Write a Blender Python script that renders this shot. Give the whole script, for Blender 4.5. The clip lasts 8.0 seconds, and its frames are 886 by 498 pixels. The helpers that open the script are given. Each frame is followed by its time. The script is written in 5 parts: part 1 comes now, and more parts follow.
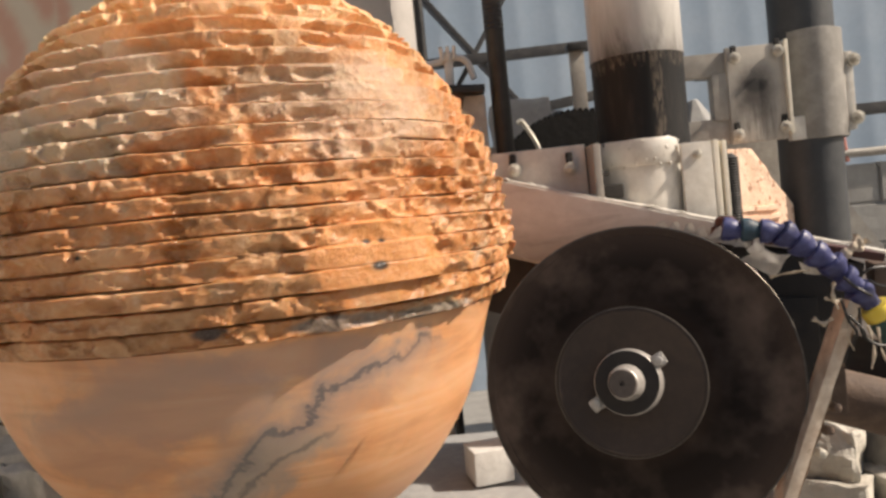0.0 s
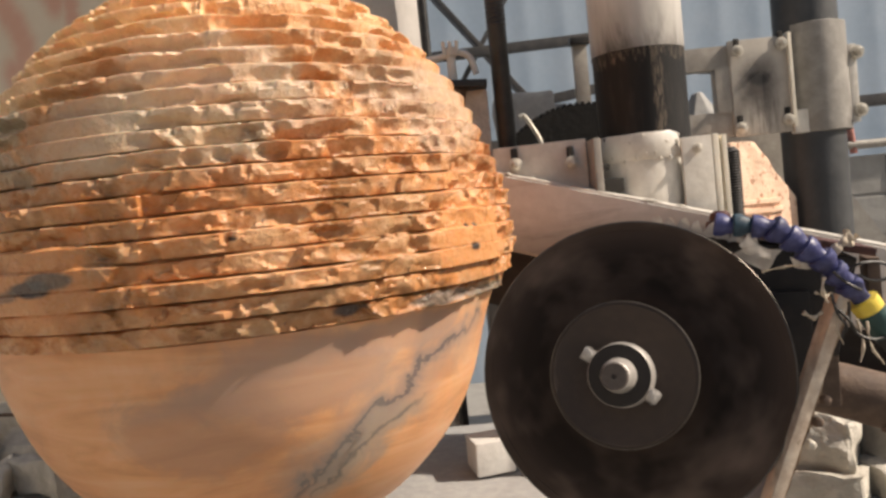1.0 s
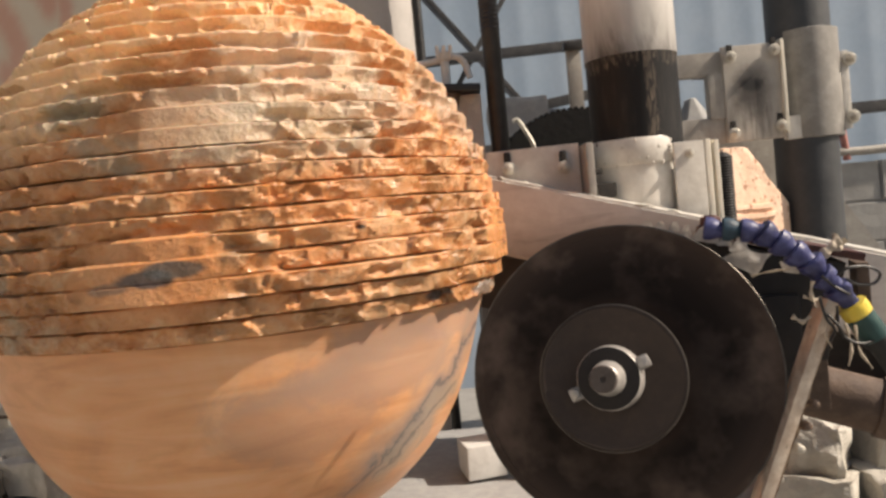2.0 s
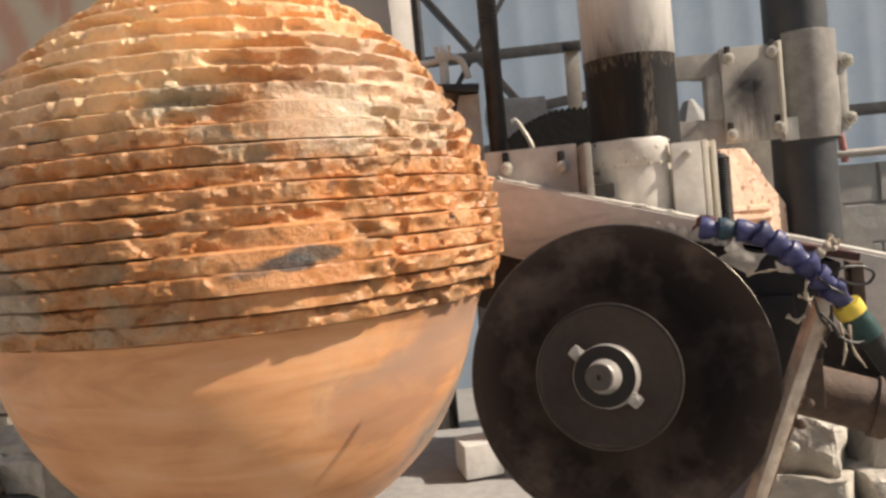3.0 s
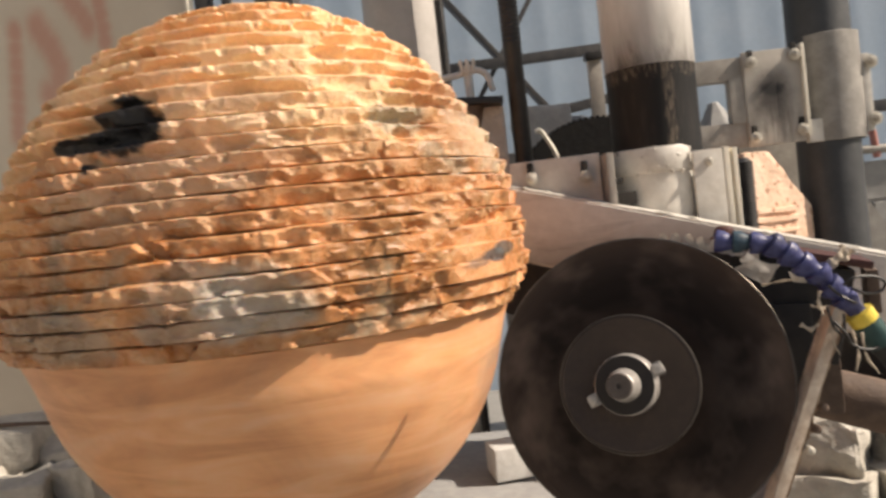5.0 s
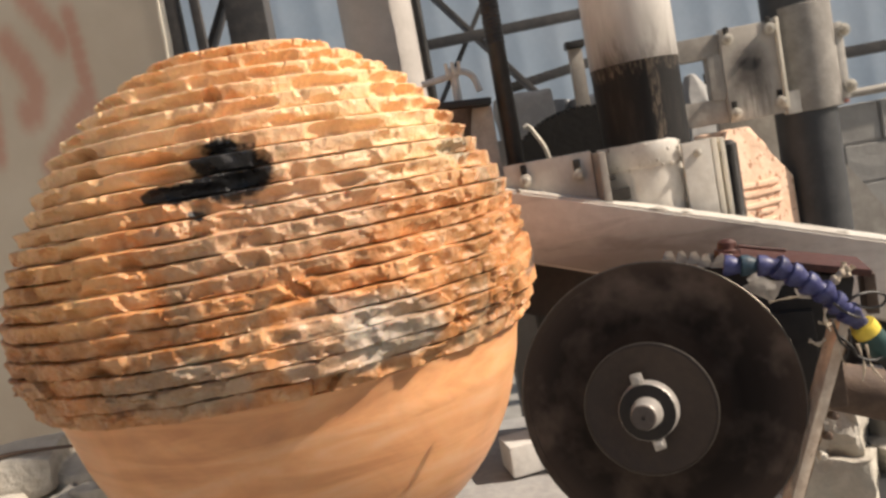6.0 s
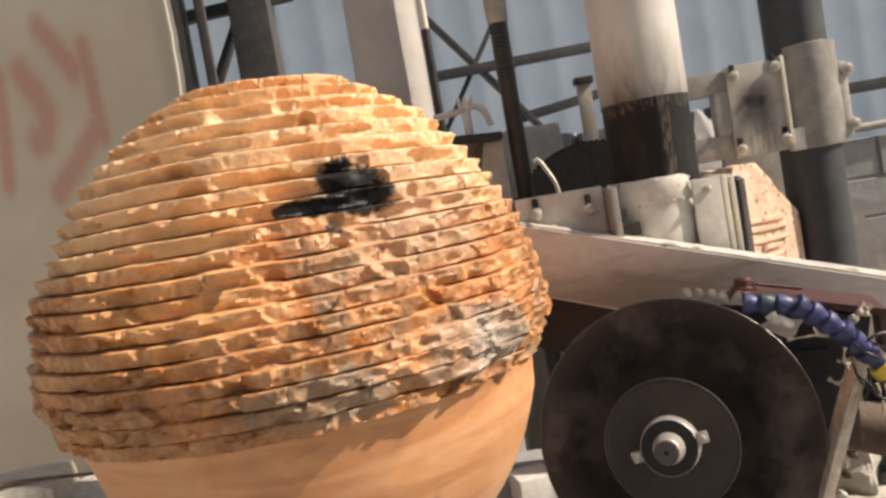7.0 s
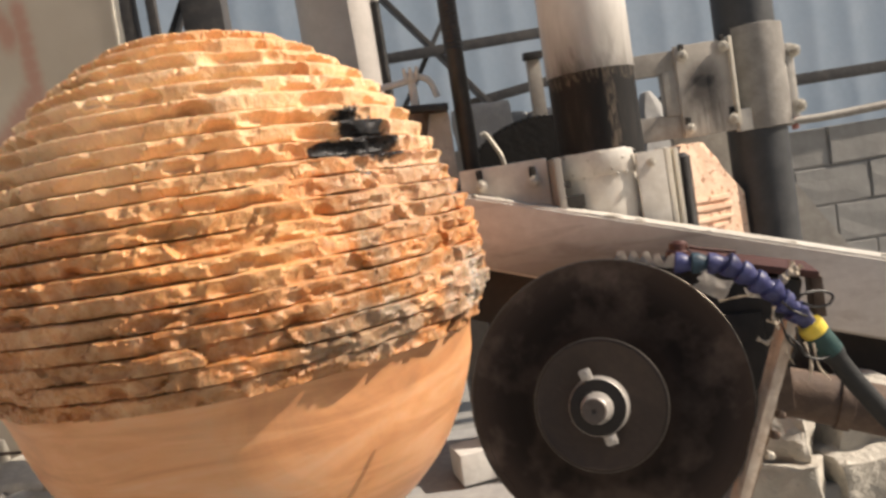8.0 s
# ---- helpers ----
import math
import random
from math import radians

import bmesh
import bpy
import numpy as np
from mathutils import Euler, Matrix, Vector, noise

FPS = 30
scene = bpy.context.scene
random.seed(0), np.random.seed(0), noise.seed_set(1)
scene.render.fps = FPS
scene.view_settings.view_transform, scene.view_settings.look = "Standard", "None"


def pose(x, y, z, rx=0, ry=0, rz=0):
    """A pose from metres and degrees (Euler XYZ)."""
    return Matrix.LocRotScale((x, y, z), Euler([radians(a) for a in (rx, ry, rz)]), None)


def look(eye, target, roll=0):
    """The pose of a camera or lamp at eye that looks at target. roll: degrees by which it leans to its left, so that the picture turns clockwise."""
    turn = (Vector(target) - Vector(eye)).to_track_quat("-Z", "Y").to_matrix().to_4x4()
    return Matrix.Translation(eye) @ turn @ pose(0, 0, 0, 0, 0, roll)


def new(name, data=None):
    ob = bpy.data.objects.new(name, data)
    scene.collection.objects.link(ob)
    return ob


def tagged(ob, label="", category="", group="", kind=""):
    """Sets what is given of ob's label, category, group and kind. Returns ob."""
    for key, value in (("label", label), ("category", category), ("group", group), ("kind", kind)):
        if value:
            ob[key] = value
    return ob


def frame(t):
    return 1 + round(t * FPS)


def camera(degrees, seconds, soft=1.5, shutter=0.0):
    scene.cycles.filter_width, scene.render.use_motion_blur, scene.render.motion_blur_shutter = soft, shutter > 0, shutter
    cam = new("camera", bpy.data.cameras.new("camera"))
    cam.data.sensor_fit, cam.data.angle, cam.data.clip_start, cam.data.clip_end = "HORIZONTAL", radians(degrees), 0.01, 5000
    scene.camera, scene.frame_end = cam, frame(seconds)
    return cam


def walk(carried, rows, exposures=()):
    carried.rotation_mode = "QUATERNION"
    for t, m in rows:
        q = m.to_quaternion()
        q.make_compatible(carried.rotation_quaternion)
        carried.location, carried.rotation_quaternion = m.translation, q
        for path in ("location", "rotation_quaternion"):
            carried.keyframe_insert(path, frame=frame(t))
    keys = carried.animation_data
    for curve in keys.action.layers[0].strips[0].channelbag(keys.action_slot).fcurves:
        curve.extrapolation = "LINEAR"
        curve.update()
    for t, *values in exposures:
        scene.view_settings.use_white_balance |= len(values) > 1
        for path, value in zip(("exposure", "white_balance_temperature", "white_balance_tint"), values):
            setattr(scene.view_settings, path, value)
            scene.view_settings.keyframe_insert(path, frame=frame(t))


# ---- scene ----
cam = camera(58.0, 8.0, soft=2.8, shutter=0.5)
PATH = [
    (0, (0.32, -0.624, 1.142), (0.32, 1.375, 1.07), -5.7),
    (0.5, (0.325, -0.632, 1.144), (0.305, 1.366, 1.047), -5.9),
    (1, (0.331, -0.638, 1.145), (0.307, 1.36, 1.054), -5.8),
    (1.5, (0.334, -0.637, 1.144), (0.317, 1.361, 1.061), -5.7),
    (3, (0.336, -0.644, 1.141), (0.328, 1.355, 1.062), -5.3),
    (3.5, (0.336, -0.643, 1.143), (0.324, 1.355, 1.059), -5.6),
    (4, (0.339, -0.648, 1.145), (0.332, 1.35, 1.052), -5.7),
    (4.5, (0.343, -0.663, 1.15), (0.336, 1.335, 1.066), -6.2),
    (5, (0.342, -0.682, 1.157), (0.259, 1.316, 1.087), -6.4),
    (5.2, (0.338, -0.693, 1.164), (0.214, 1.303, 1.116), -6.8),
    (6.3, (0.301, -0.707, 1.264), (0.282, 1.282, 1.049), -11.3),
    (6.5, (0.295, -0.71, 1.265), (0.269, 1.282, 1.084), -11.2),
    (7, (0.287, -0.712, 1.258), (0.272, 1.285, 1.143), -9.8),
    (7.5, (0.297, -0.705, 1.238), (0.314, 1.291, 1.121), -9.3),
    (8, (0.314, -0.693, 1.217), (0.389, 1.3, 1.067), -9.1),
]
walk(cam, [(t, look(eye, target, roll)) for t, eye, target, roll in PATH])

# spin of the stone in degrees, time by time
TURN = [(0, 0.0), (0.5, 11.5), (1, 23.0), (1.5, 34.0), (3, 66.3), (3.5, 76.1), (4, 85.9), (4.5, 95.6), (5, 104.5), (5.2, 108.2),
        (6.3, 130.2), (6.5, 134.5), (7, 145.5), (7.5, 156.6), (8, 167.5)]
# turn of the saw's hub in degrees
SPIN = [(0, 33), (0.5, 4), (1, -35), (1.1, -105), (1.5, -123), (2, -156), (2.5, -188), (3, -221), (3.1, -234), (3.2, -302), (3.5, -326), (4, -354), (4.5, -396),
        (4.8, -455), (5, -516), (5.2, -530), (5.8, -594), (6.4, -659), (6.5, -666), (7, -707), (7.5, -750), (7.9, -787), (8, -795)]
AXIS = (0.068, 0.412)          # the stone's upright axis
BASE = 0.772                   # the turntable's top

# ---- world and sun ----
SUN_WAY = Vector((0.75, -0.128, 0.64)).normalized()
world = bpy.data.worlds.new("sky")
scene.world = world
world.use_nodes = True
wn = world.node_tree
sky = wn.nodes.new("ShaderNodeTexSky")
sky.sky_type, sky.sun_disc = "NISHITA", False
sky.sun_elevation = math.asin(SUN_WAY.z)
sky.sun_rotation = math.atan2(SUN_WAY.x, SUN_WAY.y)
sky.dust_density, sky.air_density = 3.0, 1.2
background = wn.nodes["Background"]
background.inputs["Strength"].default_value = 0.056
wn.links.new(sky.outputs[0], background.inputs["Color"])
sun = new("sun", bpy.data.lights.new("sun", "SUN"))
sun.data.energy, sun.data.angle, sun.data.color = 5.0, radians(1.4), (1.0, 0.86, 0.715)
sun.matrix_world = look(SUN_WAY * 8, (0, 0, 0))
scene.view_settings.exposure = 0.42


# ---- materials ----
def nodes_of(name):
    m = bpy.data.materials.new(name)
    m.use_nodes = True
    t = m.node_tree
    return m, t, t.nodes["Principled BSDF"]


def add(t, kind, **values):
    n = t.nodes.new(kind)
    for key, value in values.items():
        n.inputs[key.replace("_", " ")].default_value = value
    return n


def coords(t):
    return t.nodes.new("ShaderNodeTexCoord").outputs["Object"]


def noise_of(t, vector, scale, detail=5.0, rough=0.55, distort=0.0):
    n = add(t, "ShaderNodeTexNoise", Scale=scale, Detail=detail, Roughness=rough, Distortion=distort)
    t.links.new(vector, n.inputs["Vector"])
    return n.outputs["Fac"]


def ramp(t, value, stops):
    r = t.nodes.new("ShaderNodeValToRGB")
    e = r.color_ramp.elements
    while len(e) < len(stops):
        e.new(0.5)
    for item, (at, c) in zip(e, stops):
        item.position = at
        item.color = (*c, 1) if len(c) == 3 else (c[0], c[0], c[0], 1)
    t.links.new(value, r.inputs["Fac"])
    return r.outputs["Color"]


def mixed(t, fac, a, b, blend="MIX"):
    m = t.nodes.new("ShaderNodeMix")
    m.data_type, m.blend_type = "RGBA", blend
    for value, slot in ((fac, 0), (a, 6), (b, 7)):
        if isinstance(value, (int, float)):
            m.inputs[slot].default_value = value
        elif isinstance(value, tuple):
            m.inputs[slot].default_value = (*value, 1)
        else:
            t.links.new(value, m.inputs[slot])
    return m.outputs[2]


def calc(t, op, a, b=0.0, c=0.0):
    m = t.nodes.new("ShaderNodeMath")
    m.operation = op
    for slot, value in enumerate((a, b, c)):
        if isinstance(value, (int, float)):
            m.inputs[slot].default_value = value
        else:
            t.links.new(value, m.inputs[slot])
    return m.outputs[0]


def relief(t, bsdf, height, strength, distance):
    b = add(t, "ShaderNodeBump", Strength=strength, Distance=distance)
    t.links.new(height, b.inputs["Height"])
    t.links.new(b.outputs[0], bsdf.inputs["Normal"])


def surface(name, base, worn, stain, scale=12.0, rough=0.6, metal=0.0, bump=0.3, stain_amount=0.5, fine=90.0, depth=0.002):
    """A worn surface: base colour, lighter or darker wear, stains, grain."""
    m, t, b = nodes_of(name)
    v = coords(t)
    large, small, grain = noise_of(t, v, scale, 6, 0.6, 0.4), noise_of(t, v, scale * 4.3, 5, 0.6), noise_of(t, v, fine, 3, 0.6)
    wear = ramp(t, small, [(0.42, (0,)), (0.68, (1,))])
    marks = ramp(t, large, [(0.50, (0,)), (0.72, (stain_amount,))])
    col = mixed(t, wear, base, worn)
    col = mixed(t, marks, col, stain)
    col = mixed(t, calc(t, "MULTIPLY", grain, 0.35), col, tuple(c * 0.6 for c in base))
    t.links.new(col, b.inputs["Base Color"])
    b.inputs["Metallic"].default_value = metal
    t.links.new(calc(t, "MULTIPLY_ADD", small, 0.35, rough - 0.17), b.inputs["Roughness"])
    relief(t, b, calc(t, "ADD", grain, small), bump, depth)
    return m


CREAM_PAINT = surface("cream_paint", (0.66, 0.62, 0.555), (0.78, 0.745, 0.68), (0.26, 0.21, 0.16), 9, 0.38, 0.0, 0.25, 0.45)
GREY_PAINT = surface("grey_paint", (0.34, 0.315, 0.28), (0.45, 0.42, 0.375), (0.11, 0.09, 0.08), 8, 0.5, 0.0, 0.25, 0.5)
ARM_PAINT = surface("dusty_arm_paint", (0.50, 0.45, 0.40), (0.60, 0.55, 0.49), (0.30, 0.25, 0.21), 7, 0.55, 0.0, 0.25, 0.4)
BLACK_PAINT = surface("black_oiled_steel", (0.016, 0.015, 0.015), (0.034, 0.031, 0.029), (0.07, 0.06, 0.052), 11, 0.42, 0.0, 0.3, 0.35)
COL_STEEL = surface("grey_black_column", (0.042, 0.045, 0.050), (0.065, 0.068, 0.072), (0.10, 0.095, 0.09), 6, 0.5, 0.0, 0.2, 0.25)
DARK_STEEL = surface("dark_structural_steel", (0.060, 0.058, 0.060), (0.10, 0.095, 0.09), (0.16, 0.13, 0.11), 7, 0.6, 0.0, 0.2, 0.3)
RUST = surface("rusted_brown_steel", (0.115, 0.075, 0.053), (0.18, 0.125, 0.09), (0.05, 0.032, 0.025), 16, 0.7, 0.0, 0.5, 0.7)
DUSTY_BAR = surface("dusty_flat_bar", (0.62, 0.51, 0.41), (0.80, 0.71, 0.60), (0.24, 0.13, 0.08), 22, 0.33, 0.35, 0.2, 0.6)
CRUSTED_RUST = surface("crusted_rust", (0.24, 0.14, 0.085), (0.56, 0.44, 0.31), (0.08, 0.045, 0.03), 30, 0.7, 0.0, 0.6, 0.7)
GEAR_BLACK = surface("greasy_black_gear", (0.006, 0.0055, 0.0055), (0.011, 0.010, 0.0095), (0.018, 0.016, 0.014), 18, 0.95, 0.0, 0.4, 0.4)
MOTOR_BLACK = surface("grimy_black_casing", (0.018, 0.015, 0.014), (0.035, 0.028, 0.025), (0.07, 0.05, 0.04), 14, 0.6, 0.0, 0.3, 0.4)
PLASTER = surface("slurry_crust", (0.50, 0.47, 0.41), (0.62, 0.58, 0.51), (0.30, 0.26, 0.21), 12, 0.8, 0.0, 0.8, 0.6, 60, 0.006)
CRUST_GREY = surface("grey_slurry_crust", (0.33, 0.33, 0.33), (0.40, 0.40, 0.39), (0.24, 0.23, 0.22), 12, 0.85, 0.0, 0.5, 0.5)
SOOT_GREY = surface("sooty_grey_paint", (0.25, 0.235, 0.215), (0.36, 0.34, 0.31), (0.07, 0.06, 0.055), 7, 0.5, 0.0, 0.25, 0.8)
WHITE_BLOCK = surface("pale_block", (0.66, 0.65, 0.62), (0.75, 0.74, 0.71), (0.45, 0.43, 0.40), 14, 0.75, 0.0, 0.4, 0.4)
CONCRETE = surface("dusty_concrete_ground", (0.25, 0.24, 0.225), (0.32, 0.31, 0.285), (0.17, 0.16, 0.145), 2.2, 0.85, 0.0, 0.4, 0.6, 40)
BLOCKWORK = surface("concrete_blockwork", (0.36, 0.35, 0.33), (0.43, 0.42, 0.40), (0.25, 0.24, 0.23), 3, 0.85, 0.0, 0.5, 0.5, 50)
BOUNCE_PLASTER = surface("pale_bounce_plaster", (0.34, 0.315, 0.28), (0.40, 0.37, 0.33), (0.25, 0.23, 0.20), 2.5, 0.9, 0.0, 0.3, 0.5, 40)
MORTAR = surface("mortar", (0.31, 0.30, 0.285), (0.35, 0.34, 0.325), (0.17, 0.16, 0.15), 5, 0.9, 0.0, 0.5)
SHEETING = surface("pale_blue_sheeting", (0.44, 0.54, 0.65), (0.50, 0.59, 0.69), (0.39, 0.48, 0.59), 1.1, 0.55, 0.0, 0.1, 0.4, 30)
PANEL_EDGE = surface("pale_panel_edge", (0.78, 0.72, 0.60), (0.82, 0.77, 0.66), (0.6, 0.53, 0.42), 8, 0.6)
HOSE_BLUE = surface("blue_plastic", (0.031, 0.035, 0.128), (0.078, 0.088, 0.225), (0.012, 0.011, 0.026), 34, 0.45, 0.0, 0.3, 0.85)
HOSE_TEAL = surface("teal_plastic", (0.012, 0.035, 0.060), (0.03, 0.07, 0.10), (0.02, 0.02, 0.03), 40, 0.5)
HOSE_YELLOW = surface("yellow_plastic", (0.75, 0.56, 0.06), (0.80, 0.64, 0.12), (0.45, 0.32, 0.05), 40, 0.45)
HOSE_GREEN = surface("dark_green_rubber", (0.012, 0.05, 0.05), (0.02, 0.07, 0.065), (0.02, 0.03, 0.03), 25, 0.45)
HOSE_DARK = surface("black_rubber_hose", (0.009, 0.010, 0.011), (0.018, 0.019, 0.021), (0.03, 0.027, 0.023), 25, 0.6)
WIRE = surface("black_wire", (0.015, 0.013, 0.013), (0.03, 0.026, 0.024), (0.06, 0.05, 0.04), 40, 0.5)
STRING = surface("dusty_string", (0.50, 0.42, 0.32), (0.6, 0.52, 0.42), (0.30, 0.23, 0.17), 60, 0.8)
BOLT = surface("zinc_bolt", (0.62, 0.58, 0.50), (0.72, 0.68, 0.60), (0.32, 0.27, 0.21), 60, 0.4, 0.3)
SLOT = surface("dark_slot", (0.02, 0.017, 0.015), (0.03, 0.026, 0.022), (0.05, 0.04, 0.03), 40, 0.8)
RED_PART = surface("dark_red_part", (0.060, 0.018, 0.013), (0.11, 0.036, 0.027), (0.03, 0.015, 0.012), 30, 0.5)
HUB_STEEL = surface("dull_spindle_steel", (0.10, 0.080, 0.070), (0.13, 0.108, 0.096), (0.07, 0.055, 0.045), 50, 0.85, 0.0, 0.2)
NUT_STEEL = surface("bright_worn_steel", (0.46, 0.43, 0.40), (0.58, 0.55, 0.51), (0.16, 0.13, 0.11), 45, 0.45, 0.5, 0.15, 0.4)
RIM_STEEL = surface("rubbed_rim_steel", (0.12, 0.105, 0.09), (0.20, 0.175, 0.15), (0.06, 0.048, 0.042), 30, 0.40, 0.8, 0.1, 0.5)
FLANGE_MUD = surface("brown_mud_on_steel", (0.044, 0.029, 0.022), (0.066, 0.045, 0.034), (0.034, 0.023, 0.017), 22, 0.6, 0.1, 0.3, 0.6)
CONE_MUD = surface("black_mud_on_steel", (0.014, 0.010, 0.009), (0.022, 0.017, 0.015), (0.035, 0.027, 0.023), 18, 0.6, 0.1, 0.3, 0.4)


def film_material():
    m, t, b = nodes_of("torn_plastic_film")
    v = coords(t)
    t.links.new(ramp(t, noise_of(t, v, 60), [(0.3, (0.46, 0.43, 0.40)), (0.7, (0.70, 0.67, 0.63))]), b.inputs["Base Color"])
    b.inputs["Roughness"].default_value = 0.55
    b.inputs["Transmission Weight"].default_value = 0.12
    relief(t, b, noise_of(t, v, 90), 0.5, 0.002)
    return m


FILM = film_material()


def blade_material():
    """Dark muddy steel, rubbed in rings round the spindle."""
    m, t, b = nodes_of("muddy_saw_steel")
    v = coords(t)
    sep = t.nodes.new("ShaderNodeSeparateXYZ")
    t.links.new(v, sep.inputs[0])
    r = calc(t, "SQRT", calc(t, "ADD", calc(t, "MULTIPLY", sep.outputs[0], sep.outputs[0]), calc(t, "MULTIPLY", sep.outputs[1], sep.outputs[1])))
    ring = t.nodes.new("ShaderNodeCombineXYZ")
    t.links.new(r, ring.inputs[0])
    bands = noise_of(t, ring.outputs[0], 75, 6, 0.65)
    blots = noise_of(t, v, 14, 4, 0.6)
    band_tone = ramp(t, calc(t, "DIVIDE", r, 0.155), [(0.0, (0.050, 0.031, 0.022)), (0.45, (0.034, 0.021, 0.015)), (0.54, (0.013, 0.008, 0.006)), (0.66, (0.017, 0.0105, 0.008)), (0.76, (0.034, 0.023, 0.018)), (0.90, (0.075, 0.051, 0.039))])
    col = mixed(t, ramp(t, bands, [(0.35, (0,)), (0.7, (0.45,))]), band_tone, (0.020, 0.016, 0.015))
    smear = calc(t, "MULTIPLY", ramp(t, blots, [(0.46, (0,)), (0.66, (0.6,))]), ramp(t, calc(t, "DIVIDE", r, 0.143), [(0.40, (0.25,)), (0.70, (0.55,)), (0.86, (1,))]))
    col = mixed(t, smear, col, (0.20, 0.145, 0.115))
    t.links.new(col, b.inputs["Base Color"])
    b.inputs["Roughness"].default_value = 0.62
    b.inputs["Specular IOR Level"].default_value = 0.16
    b.inputs["Metallic"].default_value = 0.0
    relief(t, b, bands, 0.15, 0.001)
    return m


BLADE = blade_material()


def sooty_tube_material():
    """Cream paint that ends in soot and oily runs at its lower rim."""
    m, t, b = nodes_of("sooty_cream_tube")
    v = coords(t)
    sep = t.nodes.new("ShaderNodeSeparateXYZ")
    t.links.new(v, sep.inputs[0])
    runs = t.nodes.new("ShaderNodeMapping")
    runs.inputs["Scale"].default_value = (1, 1, 0.25)
    t.links.new(v, runs.inputs["Vector"])
    rise = calc(t, "MULTIPLY_ADD", noise_of(t, runs.outputs[0], 26, 6, 0.65, 0.5), -0.16, calc(t, "SUBTRACT", sep.outputs[2], 1.372 - 0.085))
    soot = ramp(t, calc(t, "MULTIPLY_ADD", rise, 5.0, 0.42), [(0.30, (1,)), (0.58, (0.42,)), (0.98, (0,))])
    col = mixed(t, noise_of(t, v, 12, 5, 0.6), (0.70, 0.675, 0.635), (0.52, 0.49, 0.45))
    col = mixed(t, soot, col, (0.05, 0.04, 0.034))
    t.links.new(col, b.inputs["Base Color"])
    b.inputs["Roughness"].default_value = 0.34
    relief(t, b, noise_of(t, v, 70), 0.15, 0.001)
    return m


def dark_edged_plate_material():
    """Dusty smeared grey paint with a ragged darker brown patch along its lower edge."""
    m, t, b = nodes_of("dark_edged_grey_plate")
    v = coords(t)
    along = t.nodes.new("ShaderNodeMapping")
    along.inputs["Rotation"].default_value = (0, radians(-17), 0)
    along.inputs["Scale"].default_value = (0.35, 0.35, 1.6)
    t.links.new(v, along.inputs["Vector"])
    smear, small = noise_of(t, along.outputs[0], 22, 6, 0.62, 0.6), noise_of(t, v, 55, 5, 0.6)
    col = mixed(t, ramp(t, small, [(0.38, (0,)), (0.68, (1,))]), (0.70, 0.66, 0.605), (0.78, 0.745, 0.69))
    col = mixed(t, ramp(t, smear, [(0.52, (0,)), (0.70, (0.5,))]), col, (0.47, 0.415, 0.36))
    # ragged darkening near the saw, densest at the lower edge
    umber = blot(t, v, calc(t, "MULTIPLY_ADD", smear, 1.6, -0.8), (-0.13, 0.05, 0.0), (0.26, 0.3, 0.055), 0.8)
    col = mixed(t, calc(t, "MULTIPLY", umber, 0.8), col, (0.10, 0.075, 0.06))
    t.links.new(col, b.inputs["Base Color"])
    b.inputs["Roughness"].default_value = 0.55
    relief(t, b, small, 0.2, 0.0015)
    return m


def sleeve_material():
    """Black oil on a tube, flecked with dried cream slurry in runs."""
    m, t, b = nodes_of("oily_black_sleeve")
    v = coords(t)
    sep = t.nodes.new("ShaderNodeSeparateXYZ")
    t.links.new(v, sep.inputs[0])
    runs = t.nodes.new("ShaderNodeMapping")
    runs.inputs["Scale"].default_value = (1, 1, 0.16)
    t.links.new(v, runs.inputs["Vector"])
    streak, flecks = noise_of(t, runs.outputs[0], 70, 5, 0.65), noise_of(t, runs.outputs[0], 210, 6, 0.7, 0.6)
    col = mixed(t, ramp(t, streak, [(0.50, (0,)), (0.72, (0.55,))]), (0.011, 0.0105, 0.011), (0.040, 0.034, 0.030))
    rim = ramp(t, calc(t, "MULTIPLY_ADD", noise_of(t, v, 45, 5, 0.6), 0.06, calc(t, "SUBTRACT", sep.outputs[2], 1.335 + 0.03)), [(0.0, (0,)), (0.022, (0.75,))])
    side = ramp(t, calc(t, "ABSOLUTE", calc(t, "ADD", sep.outputs[0], calc(t, "MULTIPLY_ADD", streak, 0.05, -0.037))), [(0.004, (0.85,)), (0.028, (0,))])
    spread = calc(t, "MAXIMUM", rim, side)
    mask = ramp(t, calc(t, "MULTIPLY", flecks, calc(t, "MULTIPLY_ADD", spread, 0.9, 0.35)), [(0.46, (0,)), (0.74, (0.6,))])
    col = mixed(t, mask, col, (0.30, 0.24, 0.18))
    t.links.new(col, b.inputs["Base Color"])
    b.inputs["Roughness"].default_value = 0.6
    b.inputs["Specular IOR Level"].default_value = 0.3
    relief(t, b, calc(t, "ADD", streak, flecks), 0.25, 0.0015)
    return m


# the stone's profile: sawn rings above, ground underside below
RING, LOW, TOP = 0.0202, 1.048, 1.452
R_IN, Z_IN = 0.295, 1.045


def outer(z):
    u = max(0.0, (z - 1.12) / 0.345)
    return 0.343 * math.sqrt(max(1 - u ** 1.75, 0.002)) - 0.42 * max(0.0, 1.095 - z)


def inner(z):
    return math.sqrt(max(R_IN ** 2 - (z - Z_IN) ** 2, 0.0004)) + 0.018 * math.exp((z - LOW) / 0.030)


def at_stone(az, z, r):
    """A place on the stone in its own space, from degrees round the axis at the start, world height and radius."""
    return (r * math.cos(radians(az)), r * math.sin(radians(az)), z - BASE)


